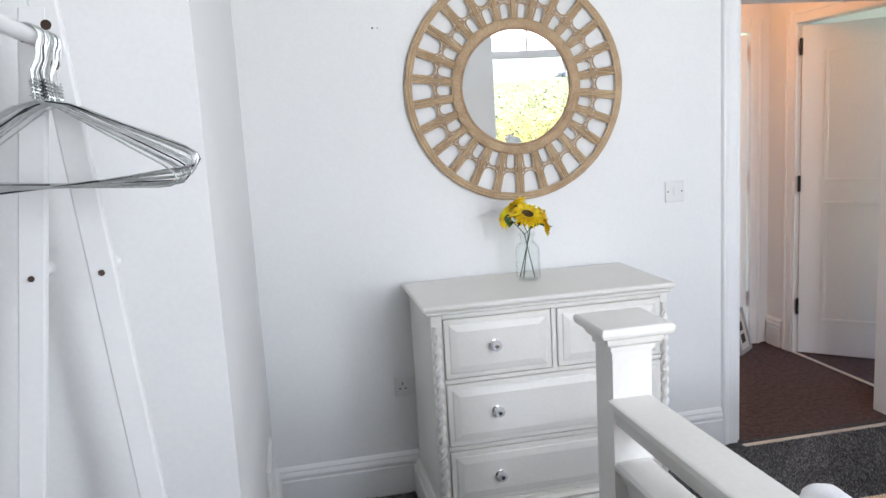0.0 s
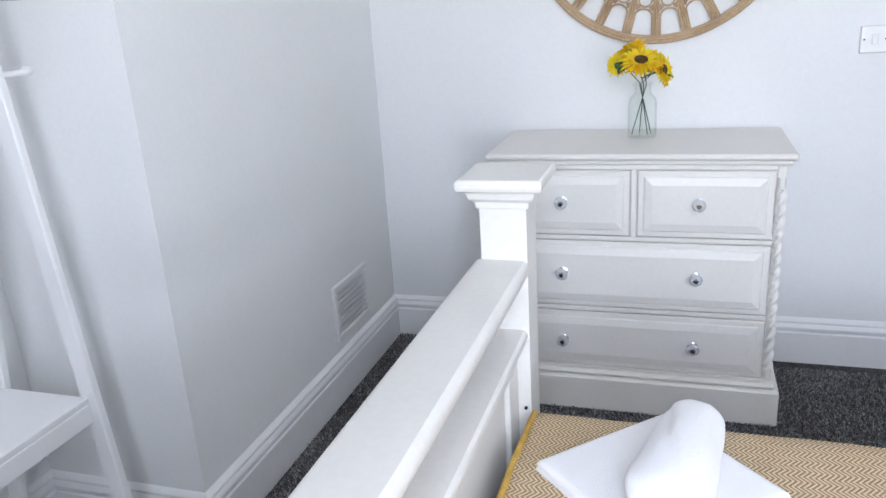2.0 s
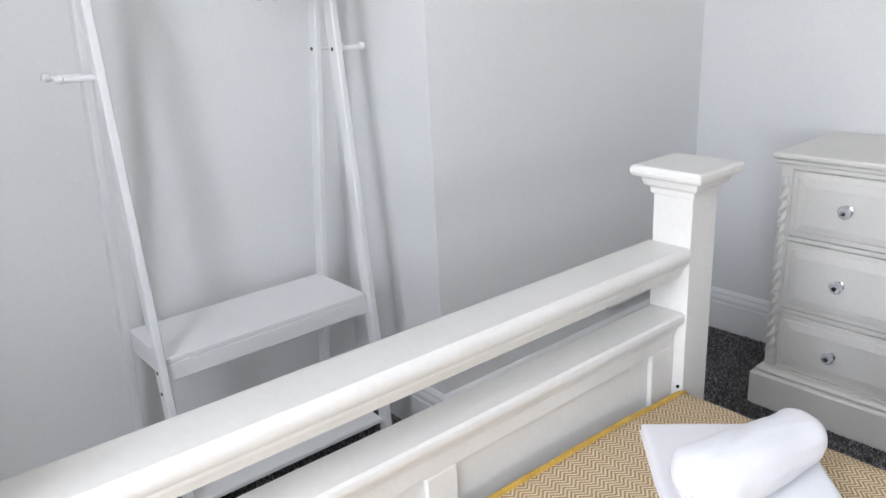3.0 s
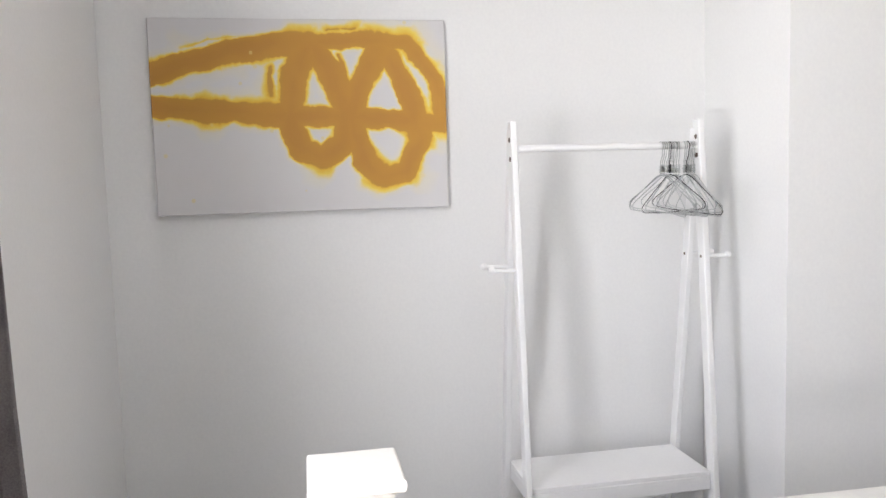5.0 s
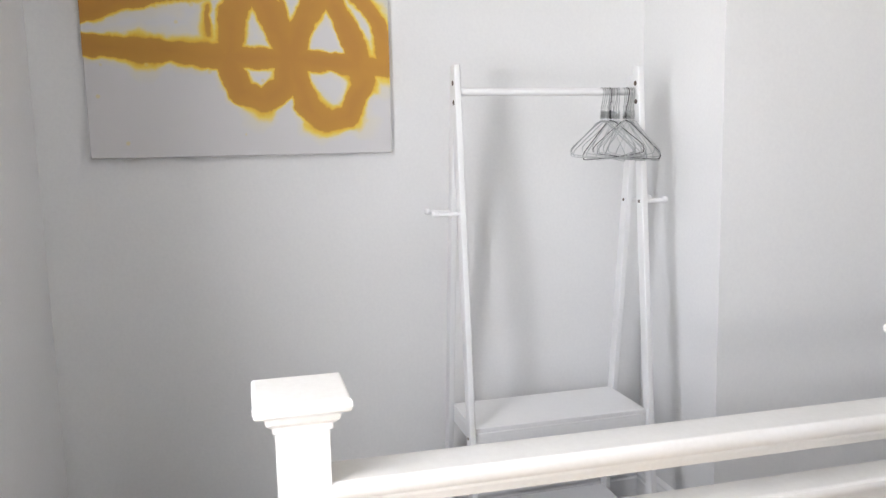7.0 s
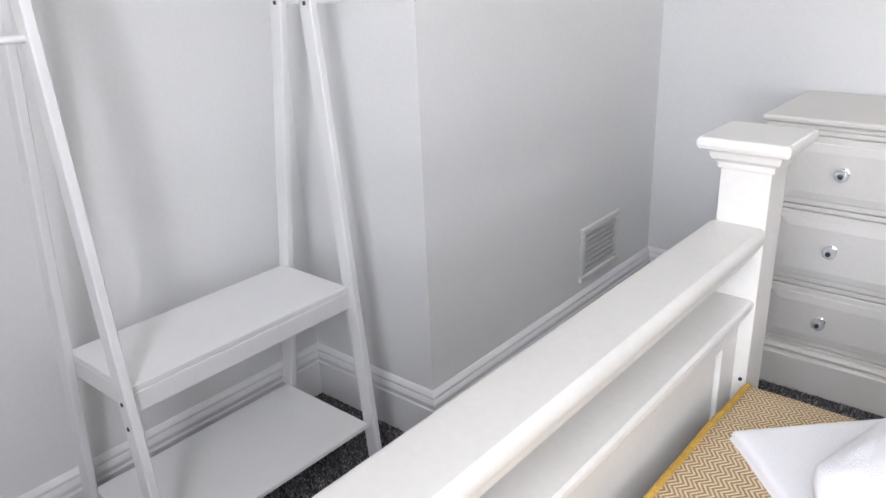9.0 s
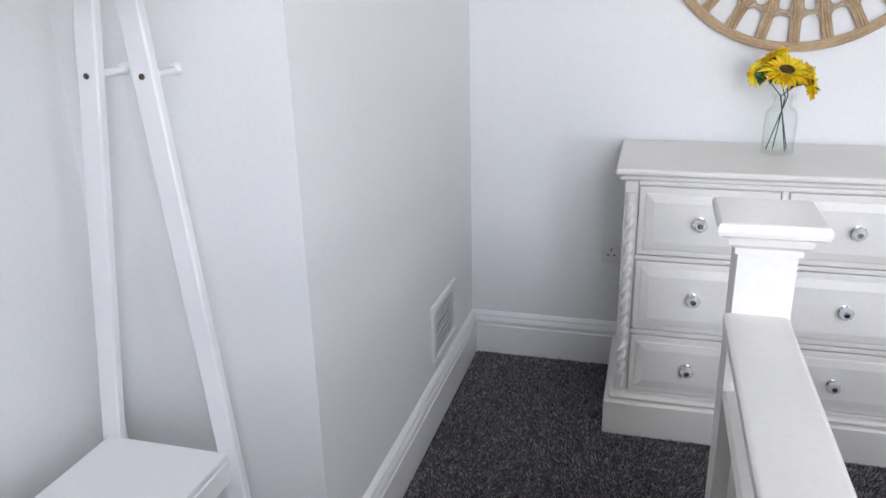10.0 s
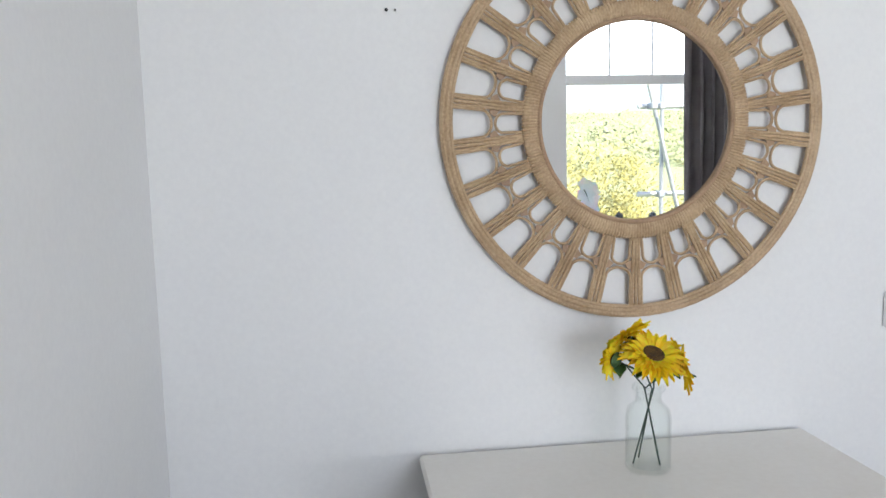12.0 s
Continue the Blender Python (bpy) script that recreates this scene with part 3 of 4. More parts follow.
curtain(-0.05, 0.3, "dark grey pleated curtain drawn back beside the window")
curtain(2.17, 2.6, "dark grey pleated curtain drawn back at the window's edge")
rail = thing("curtain_rail", (1.3, YW + 0.09, 2.795), "slim white curtain rail fixed above the windows", "curtain rail")
part("rod", tube([(-1.4, 0, 0), (1.4, 0, 0)], 0.012, 12), PLASTIC, rail)
for x in (-1.35, 0, 1.35):
    part("bracket", box(x - 0.012, x + 0.012, -0.09, 0.0, 0.0125, 0.035, 0.003), PLASTIC, rail)

# ---- chest of drawers ----
def chest():
    c = thing("chest_of_drawers", (0.32, 3.09, 0), "cream painted four-drawer chest with rope-twist corners and glass knobs", "chest of drawers")
    X0, X1, YF, YB = -0.46, 0.46, -0.23, 0.24
    part("body", box(X0, X1, YF + 0.012, YB, 0.13, 0.888, 0.003), CREAM, c)
    top = box(-0.49, 0.49, -0.245, 0.245, 0.905, 0.925, 0.006)
    part("top", top, CREAM, c)
    part("top_moulding", box(-0.478, 0.478, -0.236, 0.243, 0.888, 0.905, 0.006), CREAM, c)
    part("plinth", box(-0.49, 0.485, -0.27, 0.243, 0, 0.13, 0.006), CREAM, c)
    part("plinth_moulding", box(-0.478, 0.473, -0.256, 0.242, 0.13, 0.15, 0.008), CREAM, c)
    # face frame rails
    F0, F1 = YF, YF + 0.02
    for z0, z1 in ((0.874, 0.888), (0.63, 0.645), (0.37, 0.386), (0.15, 0.158)):
        part("rail", box(-0.418, 0.432, F0, F1, z0, z1, 0.002), CREAM, c)
    part("divider", box(-0.006, 0.012, F0, F1, 0.645, 0.874, 0.002), CREAM, c)
    for x in (-0.46, 0.432):
        part("stile", box(x, x + 0.028 + (0.014 if x < 0 else 0), F0 + 0.004, F1, 0.15, 0.888, 0.003), CREAM, c)
    # rope-twist half columns
    for x in (-0.441, 0.447):
        bm = bmesh.new()
        n, sides = 200, 14
        rings = []
        for i in range(n):
            z = 0.17 + i * 0.68 / (n - 1)
            ring = []
            for k in range(sides):
                th = k * 2 * math.pi / sides
                env = 1.0 if 0.2 < z < 0.82 else 0.0
                r = 0.0118 + 0.0058 * env * math.cos(2 * th - z * 2 * math.pi / 0.042)
                ring.append(bm.verts.new((x + r * math.cos(th), F0 + 0.002 + r * math.sin(th), z)))
            rings.append(ring)
        for a, e in zip(rings, rings[1:]):
            for k in range(sides):
                bm.faces.new((a[k], a[(k + 1) % sides], e[(k + 1) % sides], e[k]))
        part("twist_column", bm, CREAM, c, "carved rope-twist corner column")
    # drawers with raised and fielded fronts
    for x0, x1, z0, z1, knobs in ((-0.414, -0.01, 0.649, 0.87, (-0.23,)), (0.016, 0.428, 0.649, 0.87, (0.207,)), (-0.414, 0.428, 0.39, 0.626, (-0.23, 0.207)), (-0.414, 0.428, 0.162, 0.366, (-0.23, 0.207))):
        bm = bmesh.new()
        yb, yf, yp = F1, F0 - 0.004, F0 - 0.013
        lay = [(0.0, yb), (0.0, yf + 0.003), (0.003, yf), (0.018, yf), (0.022, yf - 0.004), (0.046, yp)]
        rings = []
        for inset, y in lay:
            rings.append([bm.verts.new((x, y, z)) for x, z in ((x0 + inset, z0 + inset), (x1 - inset, z0 + inset), (x1 - inset, z1 - inset), (x0 + inset, z1 - inset))])
        for a, e in zip(rings, rings[1:]):
            for k in range(4):
                bm.faces.new((a[k], a[(k + 1) % 4], e[(k + 1) % 4], e[k]))
        bm.faces.new(rings[-1])
        dr = part("drawer", bm, CREAM, c, smooth=False)
        zc = (z0 + z1) / 2 + (0.007 if z0 > 0.3 else 0.0)
        for kx in knobs:
            m = Matrix.Translation((kx, yp, zc)) @ pose(0, 0, 0, 90)
            part("rosette", lathe([(0, 0), (0.018, 0), (0.018, 0.003), (0.011, 0.006), (0.008, 0.012), (0.0, 0.012)], 16, m=m), CHROME, dr, "chrome knob base")
            kb = lathe([(0.0, 0.0115), (0.009, 0.0115), (0.021, 0.02), (0.0225, 0.026), (0.017, 0.034), (0.0, 0.036)], 8, m=m)
            part("knob", kb, CRYSTAL, dr, "faceted clear glass knob", smooth=False)
            part("knob_screw", lathe([(0.0, 0.0362), (0.0085, 0.0362), (0.0085, 0.038), (0.0, 0.039)], 12, m=m), CHROME, dr)
    return c


chest()

# ---- rattan mirror ----
def rattan_mirror():
    mi = thing("rattan_mirror", pose(0.364, YM, 1.703), "round sunburst mirror with a pale woven rattan frame", "mirror")
    R, N = 0.468, 26

    def at(r, a, y=-0.02):
        return (r * math.cos(a), y, r * math.sin(a))

    def circle(r, y, n=96):
        return [at(r, i * 2 * math.pi / n, y) for i in range(n)]

    part("backing", lathe([(0.0, 0.004), (0.25, 0.004), (0.25, 0.016), (0.0, 0.016)], 64, m=pose(0, 0, 0, 90)), BINDING, mi)
    part("glass", lathe([(0.0, 0.0185), (0.236, 0.0185), (0.237, 0.017), (0, 0.017)], 96, m=pose(0, 0, 0, 90)), MIRROR, mi, "round clear mirror glass", smooth=False)
    for r, y, t in ((R - 0.006, -0.018, 0.007), (R - 0.016, -0.02, 0.0065), (R - 0.025, -0.019, 0.006)):
        part("outer_cane", tube(circle(r, y), t, 8, True), RATTAN, mi)
    # wrapped inner ring
    bm = bmesh.new()
    n, sides = 960, 10
    rings = []
    for i in range(n):
        a = i * 2 * math.pi / n
        wob = (1.0, 1.03, 0.99, 0.86)[i % 4] + 0.015 * math.sin(i * 1.7)
        rings.append([bm.verts.new(at(0.257 + 0.021 * wob * math.cos(k * 2 * math.pi / sides), a, -0.022 + 0.009 * wob * math.sin(k * 2 * math.pi / sides))) for k in range(sides)])
    for i in range(n):
        a, e = rings[i], rings[(i + 1) % n]
        for k in range(sides):
            bm.faces.new((a[k], a[(k + 1) % sides], e[(k + 1) % sides], e[k]))
    part("wrapped_ring", bm, RATTAN, mi, "inner ring wrapped in thin rattan strip")
    part("lip", tube(circle(0.2365, -0.024), 0.006, 8, True), BINDING, mi)
    step = 2 * math.pi / N
    r0, r1 = 0.276, R - 0.03
    for i in range(N):
        a = i * step + step / 2
        bm = bmesh.new()
        for o in (-1, 0, 1):
            bm2 = tube([at(r0, a + o * 0.0062 / r0), at(r1, a + o * 0.0092 / r1)], 0.0041, 8)
            merge(bm, bm2)
        part("spoke", bm, RATTAN, mi)
        b = a + step / 2
        # outer arch, round end inwards
        wd, rc = 0.031, 0.372
        pts = []
        for k in range(15):
            th = math.pi * k / 14
            pts.append((wd * math.cos(th), rc - 0.024 * math.sin(th)))
        pts = [(wd + 0.008, r1 + 0.004)] + pts + [(-wd - 0.008, r1 + 0.004)]
        er, et = Vector((math.cos(b), 0, math.sin(b))), Vector((-math.sin(b), 0, math.cos(b)))
        part("outer_arch", tube([er * r + et * u + Vector((0, -0.02, 0)) for u, r in pts], 0.0036, 6), RATTAN, mi)
        wd = 0.0205
        pts = [(wd, r0 - 0.002)] + [(wd * 1.05 * math.cos(math.pi * k / 12), 0.321 + 0.018 * math.sin(math.pi * k / 12)) for k in range(13)] + [(-wd, r0 - 0.002)]
        part("inner_arch", tube([er * r + et * u + Vector((0, -0.02, 0)) for u, r in pts], 0.0036, 6), RATTAN, mi)
        # binding knot filling the throat between the arches, at the spoke
        kn = bmesh.new()
        ar, at_ = Vector((math.cos(a), 0, math.sin(a))), Vector((-math.sin(a), 0, math.cos(a)))
        q = [(0.33, 0.012), (0.338, 0.026), (0.352, 0.019), (0.352, -0.019), (0.338, -0.026), (0.33, -0.012)]
        f = [kn.verts.new(ar * r + at_ * u + Vector((0, -0.0195, 0))) for r, u in q]
        g = [kn.verts.new(ar * r + at_ * u + Vector((0, -0.0145, 0))) for r, u in q]
        kn.faces.new(f), kn.faces.new(g[::-1])
        for k in range(6):
            kn.faces.new((f[k], f[(k + 1) % 6], g[(k + 1) % 6], g[k]))
        part("binding", kn, BINDING, mi, smooth=False)
    return mi


rattan_mirror()

# ---- vase with sunflowers ----
VX, VY, VZ = 0.33, 3.166, 0.925
vase = thing("vase", (VX, VY, VZ), "clear glass apothecary bottle used as a flower vase", "vase")
part("bottle", lathe([(0.0, 0.0), (0.046, 0.0), (0.05, 0.006), (0.05, 0.12), (0.046, 0.138), (0.032, 0.152), (0.028, 0.158), (0.028, 0.178), (0.036, 0.182), (0.036, 0.19), (0.03, 0.193),
                      (0.026, 0.19), (0.0255, 0.156), (0.031, 0.148), (0.043, 0.135), (0.047, 0.12), (0.047, 0.012), (0.0, 0.009)], 40), GLASS, vase)


def sunflower(head, normal, size, foot, label, seed=0):
    rnd = random.Random(seed)
    fl = thing("sunflower", (VX, VY, VZ), label, "flower", "sunflowers in the bottle")
    head, nrm = Vector(head), Vector(normal).normalized()
    neck = Vector((foot[0] * -0.35, foot[1] * -0.35, 0.185))
    part("stem", tube([foot, Vector(foot).lerp(neck, 0.5), neck, neck.lerp(head, 0.6) + Vector((0, 0, 0.012)), head - nrm * 0.01], 0.0019, 6), STEM, fl)
    m = Matrix.Translation(head) @ nrm.to_track_quat("Z", "Y").to_matrix().to_4x4()
    part("seed_disc", lathe([(0.0, -0.008), (0.28 * size, -0.006), (0.3 * size, 0.003), (0.22 * size, 0.007), (0.08 * size, 0.004), (0.0, 0.005)], 22, m=m), SEED, fl, "dark brown seed disc")
    for ring, (n, tilt, ln) in enumerate(((26, 0.1, 1.0), (24, 0.5, 0.88), (20, 1.0, 0.66))):
        for k in range(n):
            a = (k + 0.5 * ring + rnd.uniform(-0.2, 0.2)) * 2 * math.pi / n
            ln_ = size * ln * rnd.uniform(0.72, 1.15)
            bend = tilt + rnd.uniform(-0.25, 0.2)
            bm = bmesh.new()
            rows = []
            for j, w in enumerate((0.5, 1.0, 0.85, 0.12)):
                r = 0.25 * size + ln_ * 0.75 * j / 3
                z = 0.3 * size * bend * (j / 3) - 0.12 * size * (j / 3) ** 2 + 0.001 * ring
                hw_ = 0.115 * size * w
                rows.append([bm.verts.new(m @ Vector((r * math.cos(a) - s * hw_ * math.sin(a), r * math.sin(a) + s * hw_ * math.cos(a), z - (0.004 if s == 0 else 0)))) for s in (-1, 0, 1)])
            for p, q in zip(rows, rows[1:]):
                for s in range(2):
                    bm.faces.new((p[s], p[s + 1], q[s + 1], q[s]))
            part("petal", bm, PETAL, fl)
    part("calyx", lathe([(0.0, -0.022), (0.15 * size, -0.02), (0.4 * size, -0.009), (0.0, -0.008)], 12, m=m), LEAF, fl)
    for a in (rnd.uniform(0, 6), rnd.uniform(0, 6)):
        bm = bmesh.new()
        c0 = neck.lerp(head, 0.75)
        d = Vector((math.cos(a), -abs(math.sin(a)) * 0.6, -0.12)).normalized()
        sd = d.cross(Vector((0, 0, 1))).normalized()
        rows = []
        for j, w in enumerate((0.15, 0.9, 1.0, 0.6, 0.05)):
            c = c0 + d * size * 0.22 * j + Vector((0, 0, -0.01 * (j / 4) ** 2))
            rows.append([bm.verts.new(c + sd * s * w * size * 0.3 + Vector((0, 0, 0.004 * abs(s)))) for s in (-1, 0, 1)])
        for p, q in zip(rows, rows[1:]):
            for s in range(2):
                bm.faces.new((p[s], p[s + 1], q[s + 1], q[s]))
        part("leaf", bm, LEAF, fl, "dark green leaf")
    return fl


sunflower((-0.006, -0.04, 0.272), (0.12, -0.5, 0.85), 0.08, (-0.035, 0.0, 0.012), "large yellow sunflower with a dark brown centre", 1)
sunflower((0.07, -0.02, 0.236), (0.8, -0.3, 0.25), 0.06, (0.03, 0.012, 0.012), "yellow sunflower head drooping over the bottle rim", 2)
sunflower((-0.088, -0.01, 0.258), (-0.55, 0.7, 0.1), 0.045, (0.02, -0.02, 0.012), "small yellow sunflower hanging to one side", 3)
sunflower((-0.045, 0.02, 0.3), (-0.5, 0.35, 0.75), 0.062, (-0.01, 0.03, 0.012), "yellow sunflower pointing upwards behind the others", 4)

# ---- bed ----
def bed():
    b = thing("bed", (0.132, 1.11, 0), "cream painted wooden bed with a panelled footboard and square posts", "bed")
    yA, yB = 0.74, -0.741
    for y in (yA, yB):
        up = 0.012 if y > 0 else 0.022
        bm = squares([(0.044, 0.0), (0.0475, 0.004), (0.0475, 1.025 + up)])
        for v in bm.verts:
            v.co.y += y
        post = part("post", bm, BEDPAINT, b, smooth=False)
        prof = [(0.0476, 1.018), (0.053, 1.02), (0.054, 1.032), (0.0565, 1.034), (0.064, 1.04), (0.067, 1.049), (0.0675, 1.055), (0.078, 1.057), (0.0835, 1.061), (0.086, 1.068), (0.086, 1.076), (0.0835, 1.081), (0.08, 1.083)]
        bm = squares(prof)
        for v in bm.verts:
            v.co += Vector((0, y, up))
        cp = part("cap", bm, BEDPAINT, b, "moulded square post cap", smooth=False)
    y0, y1 = yB + 0.0475, yA - 0.0475
    TOP = [(-0.06, 0.03), (-0.06, 0.016), (-0.05, 0.012), (-0.047, -0.004), (-0.045, -0.018), (-0.04, -0.03), (0.03, -0.03), (0.034, -0.018), (0.036, -0.012), (0.041, -0.01), (0.042, -0.003), (0.047, 0.002), (0.05, 0.012), (0.05, 0.022), (0.046, 0.03), (0.04, 0.034), (-0.052, 0.034), (-0.058, 0.032)]
    part("top_rail", extrude(TOP, (0, y0, 0.901), (0, y1, 0.888), (1, 0, 0)), BEDPAINT, b)
    LOW = [(-0.046, 0.0), (-0.036, -0.012), (-0.028, -0.03), (0.022, -0.03), (0.024, -0.018), (0.03, -0.014), (0.032, -0.006), (0.042, -0.002), (0.045, 0.008), (0.043, 0.016), (0.037, 0.02), (-0.042, 0.02), (-0.048, 0.012)]
    part("lower_rail", extrude(LOW, (0, y0, 0.76), (0, y1, 0.75), (1, 0, 0)), BEDPAINT, b)
    part("panel", box(-0.008, 0.008, y0, y1, 0.32, 0.728), BEDPAINT, b)
    for x0, x1 in ((0.008, 0.02), (-0.02, -0.008)):
        part("panel_rail", box(x0, x1, y0, y1, 0.688, 0.733, 0.003), BEDPAINT, b)
        part("panel_rail", box(x0, x1, y0, y1, 0.3, 0.4, 0.003), BEDPAINT, b)
        for a, c in ((y0, y0 + 0.085), (-0.035, 0.035), (y1 - 0.085, y1)):
            part("panel_stile", box(x0, x1, a, c, 0.4, 0.688, 0.003), BEDPAINT, b)
    for y in (yA - 0.012, yB - 0.012):
        part("side_rail", box(0.0475, 2.05, y, y + 0.024, 0.22, 0.4, 0.004), BEDPAINT, b)
    for x in (1.98,):
        for y in (yA, yB):
            part("leg", box(x, x + 0.07, y - 0.035, y + 0.035, 0, 0.4, 0.004), BEDPAINT, b)
    for i in range(9):
        x = 0.12 + i * 0.23
        part("slat", box(x, x + 0.07, yB + 0.012, yA - 0.012, 0.305, 0.325, 0.003), BEDPAINT, b)
    bolt = part("bolt", lathe([(0, 0), (0.004, 0), (0.004, 0.003), (0.0, 0.004)], 10, m=Matrix.Translation((0.036, yA - 0.0475, 0.588)) @ pose(0, 0, 0, 90)), DARK, b)
    return b


bed()


def soft_slab(x0, x1, y0, y1, z0, z1, r, nx, ny, wob, seed, crown=None):
    """A padded block with rounded rims and a slightly uneven top."""
    bm = bmesh.new()
    top, bottom = [], []

    def height(x, y):
        e = min(x - x0, x1 - x, y - y0, y1 - y)
        drop = 0.0 if e >= r else r - math.sqrt(max(r * r - (r - e) ** 2, 0))
        return z1 - drop + wob * noise.noise(Vector((x * 3 + seed, y * 3, 0.3))) + (crown(y) if crown else 0.0)

    def spread(i, n, a, c):
        u = i / n
        u = 0.5 - 0.5 * math.cos(math.pi * u)
        return a + u * (c - a)

    for i in range(nx + 1):
        x = spread(i, nx, x0, x1)
        top.append([bm.verts.new((x, spread(j, ny, y0, y1), height(x, spread(j, ny, y0, y1)))) for j in range(ny + 1)])
    for i in range(nx):
        for j in range(ny):
            bm.faces.new((top[i][j], top[i + 1][j], top[i + 1][j + 1], top[i][j + 1]))
    edge = [top[i][0] for i in range(nx + 1)] + [top[nx][j] for j in range(1, ny + 1)] + [top[i][ny] for i in range(nx - 1, -1, -1)] + [top[0][j] for j in range(ny - 1, 0, -1)]
    low = [bm.verts.new((v.co.x, v.co.y, z0)) for v in edge]
    for k in range(len(edge)):
        bm.faces.new((edge[k], low[k], low[(k + 1) % len(edge)], edge[(k + 1) % len(edge)]))
    bm.faces.new(low[::-1])
    return bm


BZ = 0.577


def dome(y):
    """The mattress stands a little higher towards the middle of the bed."""
    u = min(1.0, max(0.0, (y - 0.395) / 1.415))
    return 0.026 * math.sin(math.pi * u) ** 0.8


mt = thing("mattress", (0, 0, 0.325), "white sheeted mattress lying inside the bed frame", "mattress")
o = part("cover", soft_slab(0.165, 2.1, 0.395, 1.81, 0.0, BZ - 0.325 - 0.006, 0.05, 60, 50, 0.004, 1, dome), SHEET, mt)


def throw():
    """A woven blanket laid over the foot of the bed, hanging a little over both sides."""
    th = thing("bed_throw", (0, 0, BZ), "beige herringbone woven throw with ochre edging over the bed foot", "throw")
    x0, x1, y0, y1 = 0.188, 1.35, 0.383, 1.822
    path = [(y0, -0.16), (y0 - 0.004, -0.1), (y0 - 0.002, -0.05), (y0 + 0.008, -0.02), (y0 + 0.03, -0.003)]
    n = 46
    prof = path + [(y0 + 0.06 + (y1 - y0 - 0.12) * i / n, 0.0) for i in range(n + 1)] + [(y0 + y1 - y, z) for y, z in path[::-1]]
    m = 60
    bm = bmesh.new()
    rows = []
    for i in range(m + 1):
        x = x0 + (x1 - x0) * i / m
        row = []
        for y, z in prof:
            w = 0.0035 * noise.noise(Vector((x * 5, y * 5, 2.0))) + 0.0015 * noise.noise(Vector((x * 16, y * 16, 5.0)))
            row.append(bm.verts.new((x + 0.004 * noise.noise(Vector((y * 6, 1, 0))) * (1 if i == 0 else 0.3), y + (w if z < -0.01 else 0), z + 0.004 + (dome(y) if z > -0.01 else 0.0) + w * (1 if z > -0.01 else 0.2))))
        rows.append(row)
    for a, c in zip(rows, rows[1:]):
        for k in range(len(prof) - 1):
            bm.faces.new((a[k], a[k + 1], c[k + 1], c[k]))
    edge = [v.co.copy() for v in rows[0]]
    ob = part("cloth", bm, THROW, th)
    so = ob.modifiers.new("thickness", "SOLIDIFY")
    so.thickness, so.offset = 0.004, 1
    part("edging", tube([e + Vector((0.0, 0, 0.004)) for e in edge], 0.0065, 8), TRIM, th, "ochre yellow braided edging")
    return th


throw()


def folded_towel():
    """A towel folded to a soft diamond."""
    t = thing("folded_towel", pose(0.447, 1.56, BZ + 0.008 + dome(1.56), 0, 0, 44), "white terry towel folded flat in a diamond on the throw", "towel")
    for k in range(2):
        s = 0.152 - 0.002 * k
        bm = soft_slab(-s, s, -s, s, 0.012 * k, 0.012 * k + 0.0135, 0.011, 28, 28, 0.003, 4 + k)
        part("layer", bm, TOWEL, t)
    return t


folded_towel()


def rolled_towel():
    """A soft bundle rolled up along y, sagging and tucked in at both ends."""
    t = thing("rolled_towel", pose(0.486, 1.535, BZ + 0.03 + 0.052 + dome(1.54), 0, 0, -10), "white terry towel rolled up and laid on the folded towel", "towel")
    bm = bmesh.new()
    n, m = 96, 72
    rings = []
    for j in range(m + 1):
        u = j / m
        y = -0.175 + 0.335 * u
        tip = min(1.0, 1 - max(0.0, (u - 0.82) / 0.18) ** 2.6 * 0.985, 1 - max(0.0, (0.2 - u) / 0.2) ** 2.2 * 0.985)
        ring = []
        for k in range(n):
            a = k * 2 * math.pi / n
            fold = 0.006 * max(0.0, math.cos(a - 2.2 - 2.4 * u)) ** 24 - 0.005 * max(0.0, math.cos(a - 1.2 - 1.6 * u)) ** 40
            w = 1 + 0.09 * noise.noise(Vector((math.cos(a) * 1.3, y * 7, math.sin(a) * 1.3))) + 0.04 * noise.noise(Vector((math.cos(a) * 3, y * 16 + a, math.sin(a) * 3)))
            r = ((0.056 + 0.004 * math.sin(u * 5)) * w + fold) * max(tip, 0.02) ** 0.6
            x, z = r * math.cos(a) * 1.08, r * math.sin(a)
            ring.append(bm.verts.new((x, y, max(z, -0.05) - 0.014 * (1 - u) ** 2 * max(0.0, math.sin(a)))))
        rings.append(ring)
    for p, q in zip(rings, rings[1:]):
        for k in range(n):
            bm.faces.new((p[k], p[(k + 1) % n], q[(k + 1) % n], q[k]))
    bm.faces.new(rings[0][::-1])
    bm.faces.new(rings[-1])
    part("cloth", bm, TOWEL, t)
    return t


rolled_towel()

# ---- clothes rack ----
def slanted(p0, p1, w, t, bm=None):
    """A square-edged bar from p0 to p1: w along x, t along y."""
    bm2 = bmesh.new()
    rings = []
    for p in (p0, p1):
        rings.append([bm2.verts.new((p[0] + sx * w / 2, p[1] + sy * t / 2, p[2])) for sx, sy in ((-1, -1), (1, -1), (1, 1), (-1, 1))])
    for k in range(4):
        bm2.faces.new((rings[0][k], rings[0][(k + 1) % 4], rings[1][(k + 1) % 4], rings[1][k]))
    bm2.faces.new(rings[0][::-1]), bm2.faces.new(rings[1])
    bmesh.ops.bevel(bm2, geom=bm2.edges[:], offset=0.003, segments=1, affect="EDGES")
    return bm2


